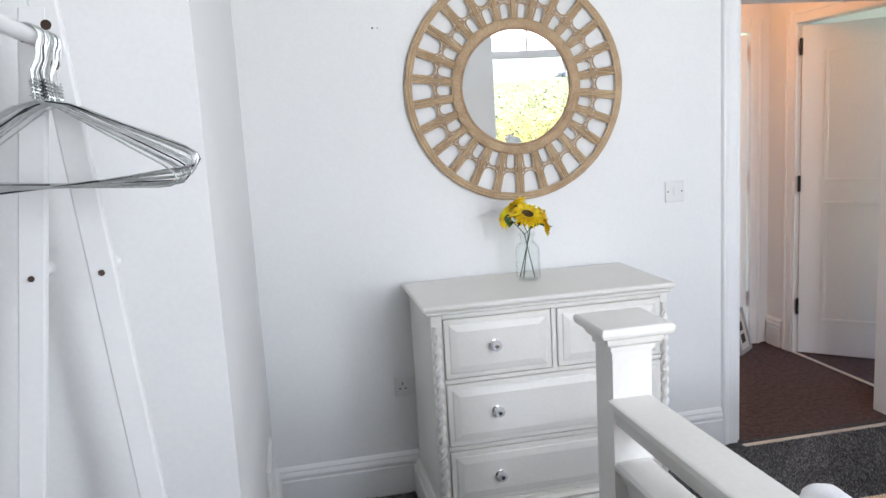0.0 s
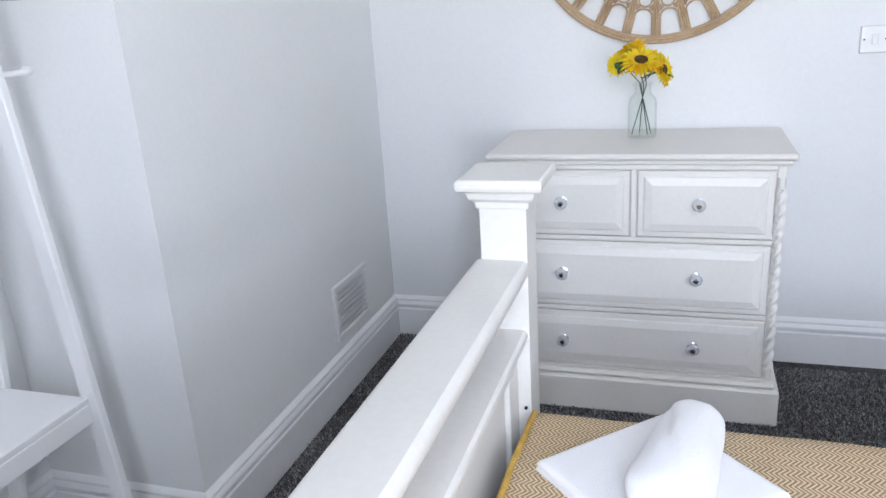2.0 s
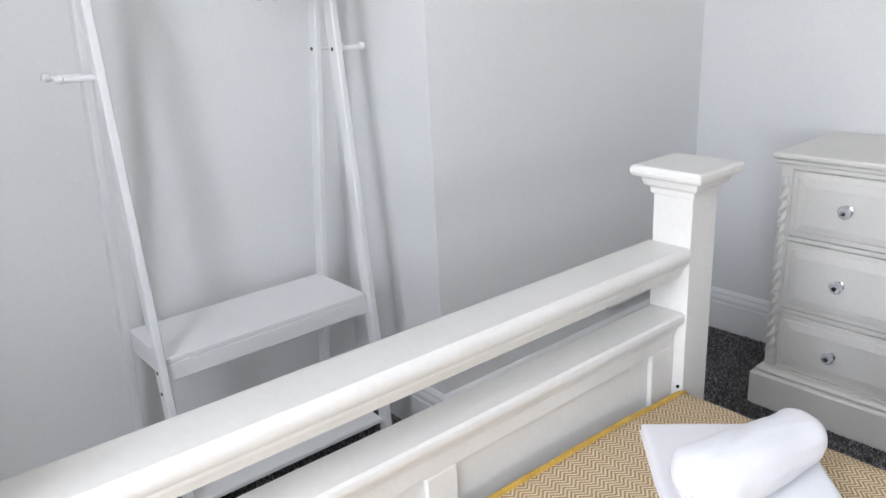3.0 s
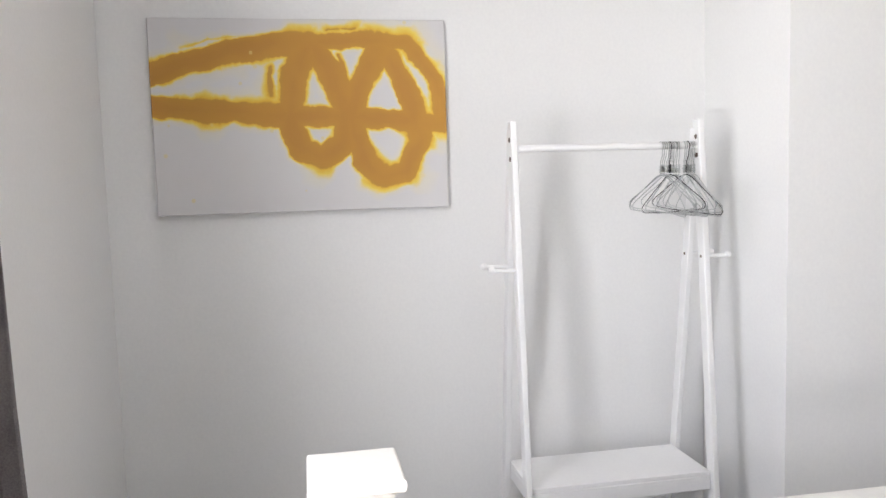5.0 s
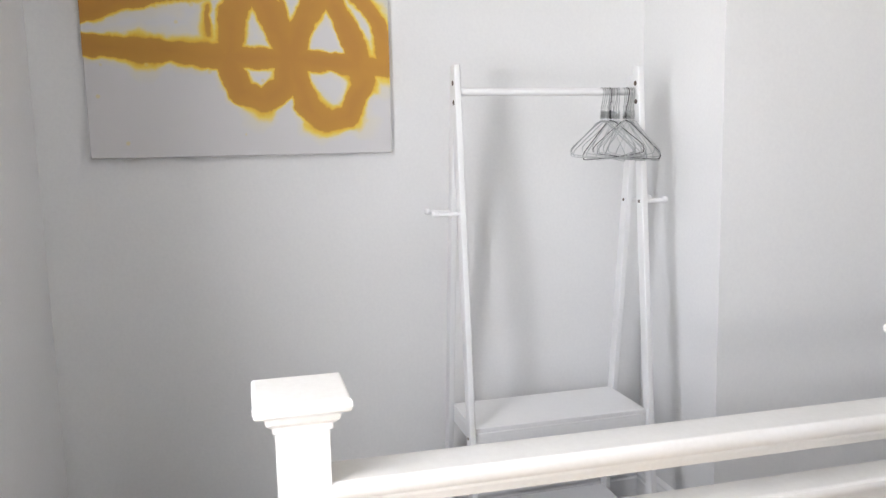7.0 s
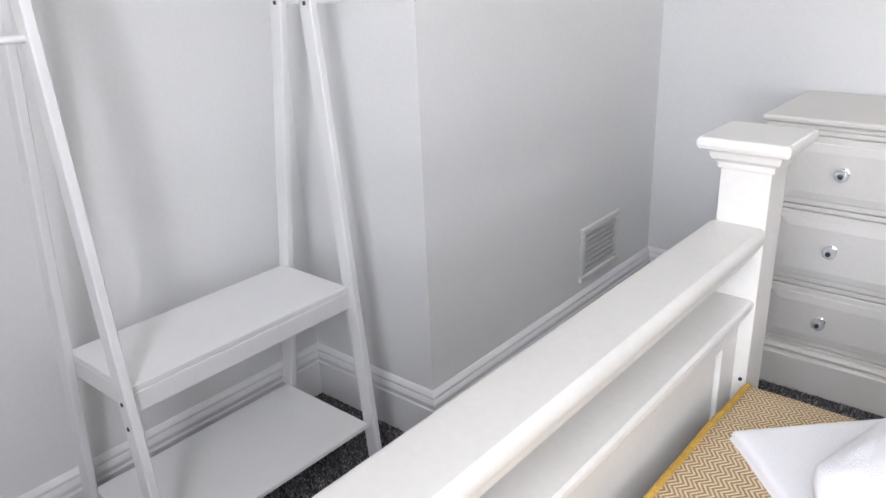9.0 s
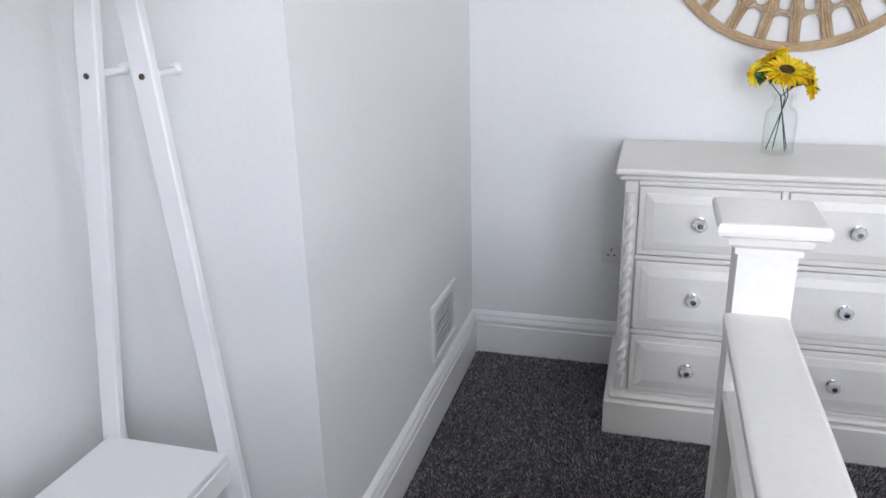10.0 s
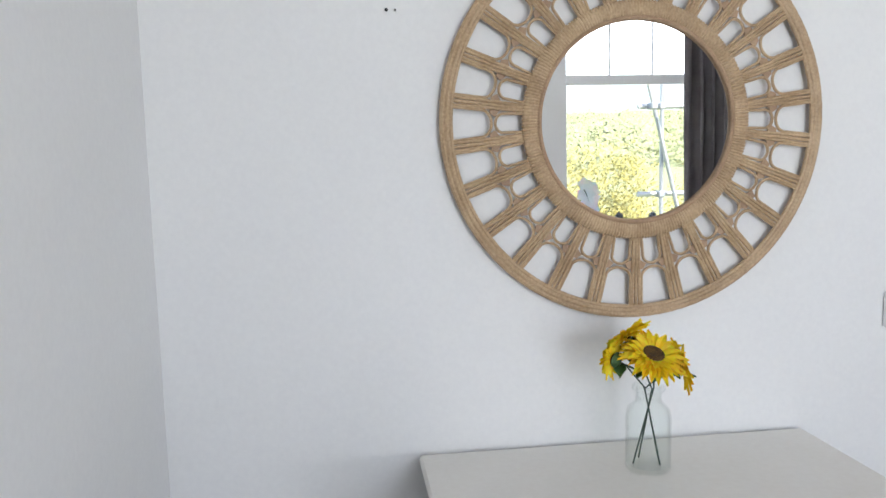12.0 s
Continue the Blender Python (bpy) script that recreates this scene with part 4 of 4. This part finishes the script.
def clothes_rack():
    r = thing("clothes_rack", (-1.0, 1.325, 0), "white painted wooden clothes rack with two shelves and side pegs", "clothes rack")
    yl, yr = -0.335, 0.335

    def front(z):
        return 0.041 + (1.8 - z) * 0.086

    def back(z):
        return 0.03 - (1.8 - z) * 0.131

    for y in (yl, yr):
        s = -1 if y < 0 else 1
        part("leg", slanted((front(0), y, 0), (front(1.81), y, 1.81), 0.044, 0.022), RACKPAINT, r)
        part("leg", slanted((back(0), y - s * 0.0012, 0), (back(1.78), y - s * 0.0012, 1.78), 0.044, 0.0215), RACKPAINT, r)
        for z in (1.75, 1.686):
            part("screw", lathe([(0, 0), (0.0085, 0), (0.0085, 0.002), (0.0, 0.003)], 10, m=Matrix.Translation((front(z), y - 0.011, z)) @ pose(0, 0, 0, 90)), SCREW, r, "dark bronze screw head")
        for z in ((0.56, 0.5) if y < 0 else ()):
            part("screw", lathe([(0, 0), (0.005, 0), (0.005, 0.002), (0.0, 0.003)], 10, m=Matrix.Translation((front(z), y - 0.011, z)) @ pose(0, 0, 0, 90)), SCREW, r)
        for f, oy in ((front, 0.0), (back, -s * 0.0012)):
            zp = 1.335 if s > 0 else 1.319
            x = f(zp)
            yy = y + oy + s * 0.011
            bm = tube([(x, yy, zp), (x, yy + s * 0.07, zp), (x, yy + s * 0.074, zp + 0.002), (x, yy + s * 0.084, zp + 0.003), (x, yy + s * 0.09, zp + 0.003)], [0.0075, 0.0075, 0.0115, 0.0115, 0.007], 12)
            part("peg", bm, RACKPAINT, r)
            if s > 0:
                part("screw", lathe([(0, 0), (0.0055, 0), (0.0055, 0.002), (0.0, 0.003)], 10, m=Matrix.Translation((x, y + oy - 0.011, 1.335)) @ pose(0, 0, 0, 90)), SCREW, r)
    part("hanging_bar", tube([(front(1.72), yl, 1.72), (front(1.72), yr, 1.72)], 0.0125, 14), RACKPAINT, r)
    for z, d in ((0.59, 0.0), (0.16, 0.0)):
        x0, x1 = back(z) - 0.004, front(z) + 0.002
        part("shelf", box(x0, x1, yl + 0.0115, yr - 0.0115, z - 0.016, z, 0.002), RACKPAINT, r)
        if z < 0.3:
            continue
        part("apron", box(x1 - 0.016, x1 + 0.002, yl + 0.0115, yr - 0.0115, z - 0.066, z - 0.0165, 0.002), RACKPAINT, r)
        part("apron", box(x0, x0 + 0.016, yl + 0.0115, yr - 0.0115, z - 0.066, z - 0.0165, 0.002), RACKPAINT, r)
        for y in (yl + 0.012, yr - 0.03):
            part("side_apron", box(x0 + 0.016, x1 - 0.016, y, y + 0.018, z - 0.066, z - 0.0165, 0.002), RACKPAINT, r)
    return r


clothes_rack()


def wire_hanger(m, wire, label):
    h = thing("wire_hanger", m, label, "hanger", "wire hangers on the rack")
    pts = [(0.0165 * math.cos(a), 0, 0.0165 * math.sin(a)) for a in [math.radians(200 - 20 * k) for k in range(13)]]
    pts += [(0.009, 0, -0.03), (0.0, 0, -0.045), (0.0, 0, -0.082)]
    pts = [(x, y, z * (1.13 if z < 0 else 1)) for x, y, z in pts]
    part("hook", tube(pts, 0.0015, 6), wire, h)
    bm = bmesh.new()
    tube([(0.0045 * math.cos(k * 1.3), 0.0045 * math.sin(k * 1.3), -0.063 - 0.0011 * k) for k in range(26)], 0.0013, 5, bm=bm)
    part("twist", bm, wire, h)
    body = [(0, 0, -0.085), (0.03, 0, -0.092), (0.185, 0, -0.168), (0.2, 0, -0.178), (0.203, 0, -0.187), (0.196, 0, -0.195), (0.18, 0, -0.197)]
    body += [(0.09, 0, -0.199), (0, 0, -0.2), (-0.09, 0, -0.199)] + [(-x, 0, z) for x, y, z in body[::-1][:-1]]
    body = [(x * 1.02, y, z * 1.13) for x, y, z in body]
    part("shoulder", tube(body, 0.0015, 6, True), wire, h)
    return h


rnd = random.Random(5)
wire_a = wire_hanger(pose(-0.948, 1.514, 1.7175, 0, 0, 6), WIRE, "thin galvanised wire coat hanger on the rack bar")
for i in range(15):
    y = 1.522 + i * 0.0073 + (0.012 if i > 8 else 0)
    copy_thing(wire_a, pose(-0.948, y, 1.7175 + rnd.uniform(-0.0008, 0.0), 0, rnd.uniform(-5, 5), rnd.uniform(-14, 11)))
wire_b = wire_hanger(pose(-0.948, 1.612, 1.7175, 0, 3, 6), DARKWIRE, "dark wire coat hanger among the galvanised ones")
copy_thing(wire_b, pose(-0.948, 1.545, 1.7175, 0, -4, 3))

# ---- canvas ----
cv = thing("canvas_painting", pose(XA, 0.315, 1.863, 0, 0, 90), "canvas with looping ochre brush strokes on pale grey ground", "painting")
part("canvas", box(-0.511, 0.511, -0.03, -0.002, -0.336, 0.336, 0.003), painting_material(), cv, smooth=False)
for z in (-0.326, 0.306):
    part("stretcher_bar", box(-0.505, 0.505, -0.0018, 0.0, z, z + 0.02), shader("pine", (0.5, 0.36, 0.2), 0.7), cv)

# ---- fittings ----
vt = thing("wall_vent", (XL, 2.887, 0.338), "white plastic louvred air vent on the chimney breast", "vent")
fb = bmesh.new()
for q in ((-0.15, 0.15, 0.085, 0.112), (-0.15, 0.15, -0.112, -0.085)):
    box(0, 0.014, q[0], q[1], q[2], q[3], 0.004, fb)
for q in (-0.15, 0.123):
    box(0, 0.014, q, q + 0.027, -0.085, 0.085, 0.004, fb)
part("frame", fb, PLASTIC, vt)
part("backing", box(0, 0.002, -0.123, 0.123, -0.085, 0.085), shader("vent_shade", (0.72, 0.72, 0.72), 0.8), vt)
for k in range(8):
    bm = box(-0.001, 0.001, -0.123, 0.123, -0.011, 0.011)
    bmesh.ops.rotate(bm, verts=bm.verts, cent=(0, 0, 0), matrix=Matrix.Rotation(radians(22), 3, "Y"))
    for v in bm.verts:
        v.co += Vector((0.0085, 0, -0.074 + k * 0.0212))
    part("slat", bm, PLASTIC, vt)

sk = thing("wall_socket", (-0.155, YM, 0.478), "white double power socket low on the wall", "socket")
part("plate", box(-0.073, 0.073, -0.009, 0, -0.043, 0.043, 0.004), PLASTIC, sk)
for x in (-0.037, 0.037):
    for dx, dz, w, h in ((0, 0.012, 0.005, 0.01), (-0.012, -0.01, 0.008, 0.005), (0.012, -0.01, 0.008, 0.005)):
        part("pin_hole", box(x + dx - w / 2, x + dx + w / 2, -0.0095, -0.0085, dz - h / 2, dz + h / 2), DARK, sk)
    part("rocker", box(x * 0.35 - 0.006, x * 0.35 + 0.006, -0.012, -0.0085, 0.016, 0.034, 0.0015), PLASTIC, sk)
ls = thing("light_switch", (1.078, YM, 1.218), "white single rocker light switch beside the door", "light switch")
part("plate", box(-0.046, 0.046, -0.009, 0, -0.046, 0.046, 0.004), PLASTIC, ls)
part("rocker", box(-0.01, 0.01, -0.013, -0.0085, -0.017, 0.017, 0.002), PLASTIC, ls)
for x in (-0.033, 0.033):
    part("screw", lathe([(0, 0), (0.0035, 0), (0.0035, 0.001), (0, 0.0012)], 10, m=Matrix.Translation((x, -0.009, 0)) @ pose(0, 0, 0, 90)), SCREW, ls)
for x in (-0.216, -0.196):
    nl = thing("wall_nail", (x, YM, 1.958), "tiny dark nail driven into the plaster wall", "nail")
    part("head", lathe([(0, 0), (0.002, 0), (0.004 if x < -0.2 else 0.0025, 0.006), (0, 0.007)], 8, m=pose(0, 0, 0, 90)), DARK, nl)

# ---- orchid on the sill ----
orc = thing("orchid", (1.49, YW - 0.07, SILL_Z + 0.028), "white potted orchid standing on the window sill", "plant")
part("pot", lathe([(0, 0), (0.045, 0), (0.06, 0.11), (0.062, 0.12), (0.054, 0.12), (0.05, 0.1), (0, 0.1)], 24), POT, orc)
part("stem", tube([(0, 0, 0.1), (0.01, 0, 0.3), (0.0, 0.01, 0.5), (-0.05, 0.02, 0.6), (-0.02, 0.02, 0.63)], 0.004, 6), STEM, orc)
rnd = random.Random(8)
for k in range(9):
    z = 0.4 + k * 0.027
    c = Vector((0.0 + 0.045 * math.sin(k * 2.2), 0.02 + 0.02 * math.cos(k * 3), z))
    bm = bmesh.new()
    for j in range(5):
        a = j * 2 * math.pi / 5 + k
        d, s = Vector((math.cos(a), 0.25, math.sin(a))), Vector((-math.sin(a), 0, math.cos(a)))
        q = [c, c + d * 0.03 + s * 0.026, c + d * 0.056, c + d * 0.03 - s * 0.026]
        bm.faces.new([bm.verts.new(v) for v in q])
    part("blossom", bm, ORCHID, orc, "white orchid blossom")
for a in (0.3, 2.2, 3.6, 5.2):
    bm = bmesh.new()
    d, s = Vector((math.cos(a), math.sin(a) * 0.5, 0)), Vector((-math.sin(a), math.cos(a), 0))
    rows = [[bm.verts.new(d * 0.045 * j + s * w * q + Vector((0, 0, 0.115 + 0.05 * math.sin(j * 0.7)))) for q in (-1, 1)] for j, w in enumerate((0.008, 0.025, 0.024, 0.004))]
    for p, q in zip(rows, rows[1:]):
        bm.faces.new((p[0], p[1], q[1], q[0]))
    part("leaf", bm, LEAF, orc)

# ---- outside ----
gz = -3.4
gd = bmesh.new()
NX, NY = 70, 60
grid = []
for i in range(NX + 1):
    row = []
    for j in range(NY + 1):
        x = -420 + 840 * i / NX
        d = 700 * (j / NY) ** 1.7 - 60 * max(0.0, 1 - j / 4)
        h = gz - 1.5 * min(1, max(0, d) / 8) + 21 * min(1.6, (max(0, d - 40) / 260)) if d > 40 else gz - 1.5 * min(1, max(0, d) / 8)
        h = h + (4.0 * noise.noise(Vector((x * 0.02, d * 0.02, 1))) + 1.6 * noise.noise(Vector((x * 0.11, d * 0.11, 4)))) * min(1, max(0, d) / 90)
        row.append(gd.verts.new((x, YW - 0.45 - d, h)))
    grid.append(row)
for i in range(NX):
    for j in range(NY):
        gd.faces.new((grid[i][j], grid[i + 1][j], grid[i + 1][j + 1], grid[i][j + 1]))
tagged(finish(gd, "ground", HILL, None, True), "green wooded hillside rising beyond the window", "hillside", "", "structure")


def tree(x, y, height, spread, seed):
    r = random.Random(seed)
    t = thing("tree", (x, y, gz - 1.6), "yellow-green sunlit garden tree outside the window", "tree")
    part("trunk", tube([(0, 0, 0), (0.1, 0.1, height * 0.3), (0, 0.2, height * 0.6), (0.1, 0.1, height * 0.85)], [0.22, 0.17, 0.1, 0.03], 8), BARK, t)
    for k in range(7):
        a, z = r.uniform(0, 6.28), height * r.uniform(0.3, 0.6)
        part("limb", tube([(0, 0.1, z), (spread * 0.35 * math.cos(a), spread * 0.35 * math.sin(a), z + height * 0.14), (spread * 0.7 * math.cos(a), spread * 0.7 * math.sin(a), z + height * 0.25)], [0.08, 0.05, 0.02], 6), BARK, t)
    verts, faces = [], []
    clumps = [(Vector((spread * 0.75 * r.gauss(0, 0.5), spread * 0.75 * r.gauss(0, 0.5), height * (0.65 + r.gauss(0, 0.16)))), r.uniform(0.5, 1.0)) for _ in range(70)]
    for c, s in clumps:
        for _ in range(420):
            p = c + Vector((r.gauss(0, s * 0.45), r.gauss(0, s * 0.45), r.gauss(0, s * 0.4)))
            n = Vector((r.gauss(0, 1) + 0.3, r.gauss(0, 1) + 1.1, r.gauss(0, 1) + 1.1)).normalized()
            u = n.orthogonal().normalized() * r.uniform(0.025, 0.05)
            v = n.cross(u) * 0.6
            k = len(verts)
            verts += [p - u, p + v, p + u, p - v]
            faces.append((k, k + 1, k + 2, k + 3))
    me = bpy.data.meshes.new("crown")
    me.from_pydata(verts, [], faces)
    me.materials.append(FOLIAGE)
    ob = new("crown", me)
    ob.parent = t
    return t


tree(5.5, -12, 6.4, 1.9, 2)
tree(10.4, -17, 5.6, 2.4, 7)


def woods():
    """Far tree crowns scattered over the hillside."""
    r = random.Random(12)
    verts, faces = [], []
    for _ in range(1900):
        d = r.uniform(85, 340)
        x = r.uniform(-0.35, 1.15) * d
        z0 = gz - 1.5 + 21 * min(1.6, (d - 40) / 260)
        s_ = r.uniform(1.6, 3.4)
        for _ in range(60):
            p = Vector((x + r.gauss(0, s_ * 0.55), YW - 0.45 - d + r.gauss(0, s_ * 0.5), z0 + s_ * 0.5 + abs(r.gauss(0, s_ * 0.55))))
            n = Vector((r.gauss(0, 1) + 0.4, r.gauss(0, 1) + 1.6, r.gauss(0, 1) + 1.6)).normalized()
            u = n.orthogonal().normalized() * r.uniform(0.25, 0.5) * s_ * 0.35
            v = n.cross(u) * 0.8
            k = len(verts)
            verts += [p - u, p + v, p + u, p - v]
            faces.append((k, k + 1, k + 2, k + 3))
    me = bpy.data.meshes.new("far_woods")
    me.from_pydata(verts, [], faces)
    me.materials.append(HILL)
    tagged(new("far_woods", me), "sunlit green and yellow woods covering the far hillside", "woods", "", "stuff")


woods()


def scaffold():
    s = thing("scaffold", (2.0, -1.6, gz), "galvanised steel scaffold poles standing outside the window", "scaffold")
    for x in (0.57, 2.6):
        part("standard", tube([(x, 0, -1.5), (x, 0, 7)], 0.019, 12), STEEL, s)
    for z in (5.47, 4.67):
        part("ledger", tube([(0.36, -0.05, z), (3.0, -0.05, z)], 0.024, 12), STEEL, s)
    part("brace", tube([(0.256, 0.05, 6.3), (1.0, 0.05, 3.4)], 0.019, 12), STEEL, s)
    for x, z in ((0.57, 5.47), (0.57, 4.67)):
        part("coupler", box(x - 0.03, x + 0.03, -0.085, 0.03, z - 0.03, z + 0.03, 0.008), STEEL, s)
    part("coupler", box(0.44, 0.5, -0.06, 0.08, 5.44, 5.5, 0.008), STEEL, s)
    return s


scaffold()
bl = thing("balustrade", (1.9, -1.15, gz), "black metal balustrade with small finials outside the window", "railing")
part("top_bar", box(-1.2, 1.6, -0.02, 0.02, 4.42, 4.45, 0.005), RAILMETAL, bl)
for k in range(9):
    x = -1.1 + k * 0.3
    part("post", box(x - 0.02, x + 0.02, -0.015, 0.015, 0, 4.42, 0.004), RAILMETAL, bl)
    part("finial", lathe([(0.0, 4.55), (0.03, 4.53), (0.035, 4.5), (0.02, 4.47), (0.02, 4.45), (0, 4.45)], 10, m=Matrix.Translation((x, 0, 0))), RAILMETAL, bl)

# ---- carpet pile ----
def carpet_pile():
    """Short uneven yarn tufts over the open floor."""
    rng = np.random.default_rng(3)
    verts = []
    for x0, x1, y0, y1 in ((XL + 0.03, 0.3, YC, YM - 0.03), (0.3, 2.25, 1.9, YM - 0.08), (XA + 0.03, 0.3, 0.1, YC - 0.03)):
        n = int((x1 - x0) * (y1 - y0) * 36000)
        base = np.stack([rng.uniform(x0, x1, n), rng.uniform(y0, y1, n), np.full(n, -0.001)], 1)
        a = rng.uniform(0, 2 * np.pi, n)
        side = np.stack([np.cos(a), np.sin(a), np.zeros(n)], 1) * rng.uniform(0.0016, 0.003, n)[:, None]
        swirl = 0.004 * np.sin(base[:, 0] * 9 + 2 * np.sin(base[:, 1] * 5))
        lean = np.stack([rng.normal(0, 0.003, n) + swirl, rng.normal(0, 0.003, n), rng.uniform(0.006, 0.012, n)], 1)
        verts.append(np.stack([base - side, base + side, base + lean + side * 0.7, base + lean - side * 0.7], 1).reshape(-1, 3))
    co = np.concatenate(verts)
    me = bpy.data.meshes.new("carpet_pile")
    me.from_pydata(co.tolist(), [], np.arange(len(co)).reshape(-1, 4).tolist())
    me.materials.append(PILE)
    tagged(new("carpet_pile", me), "short charcoal grey yarn pile of the bedroom carpet", "carpet pile", "", "stuff")


carpet_pile()
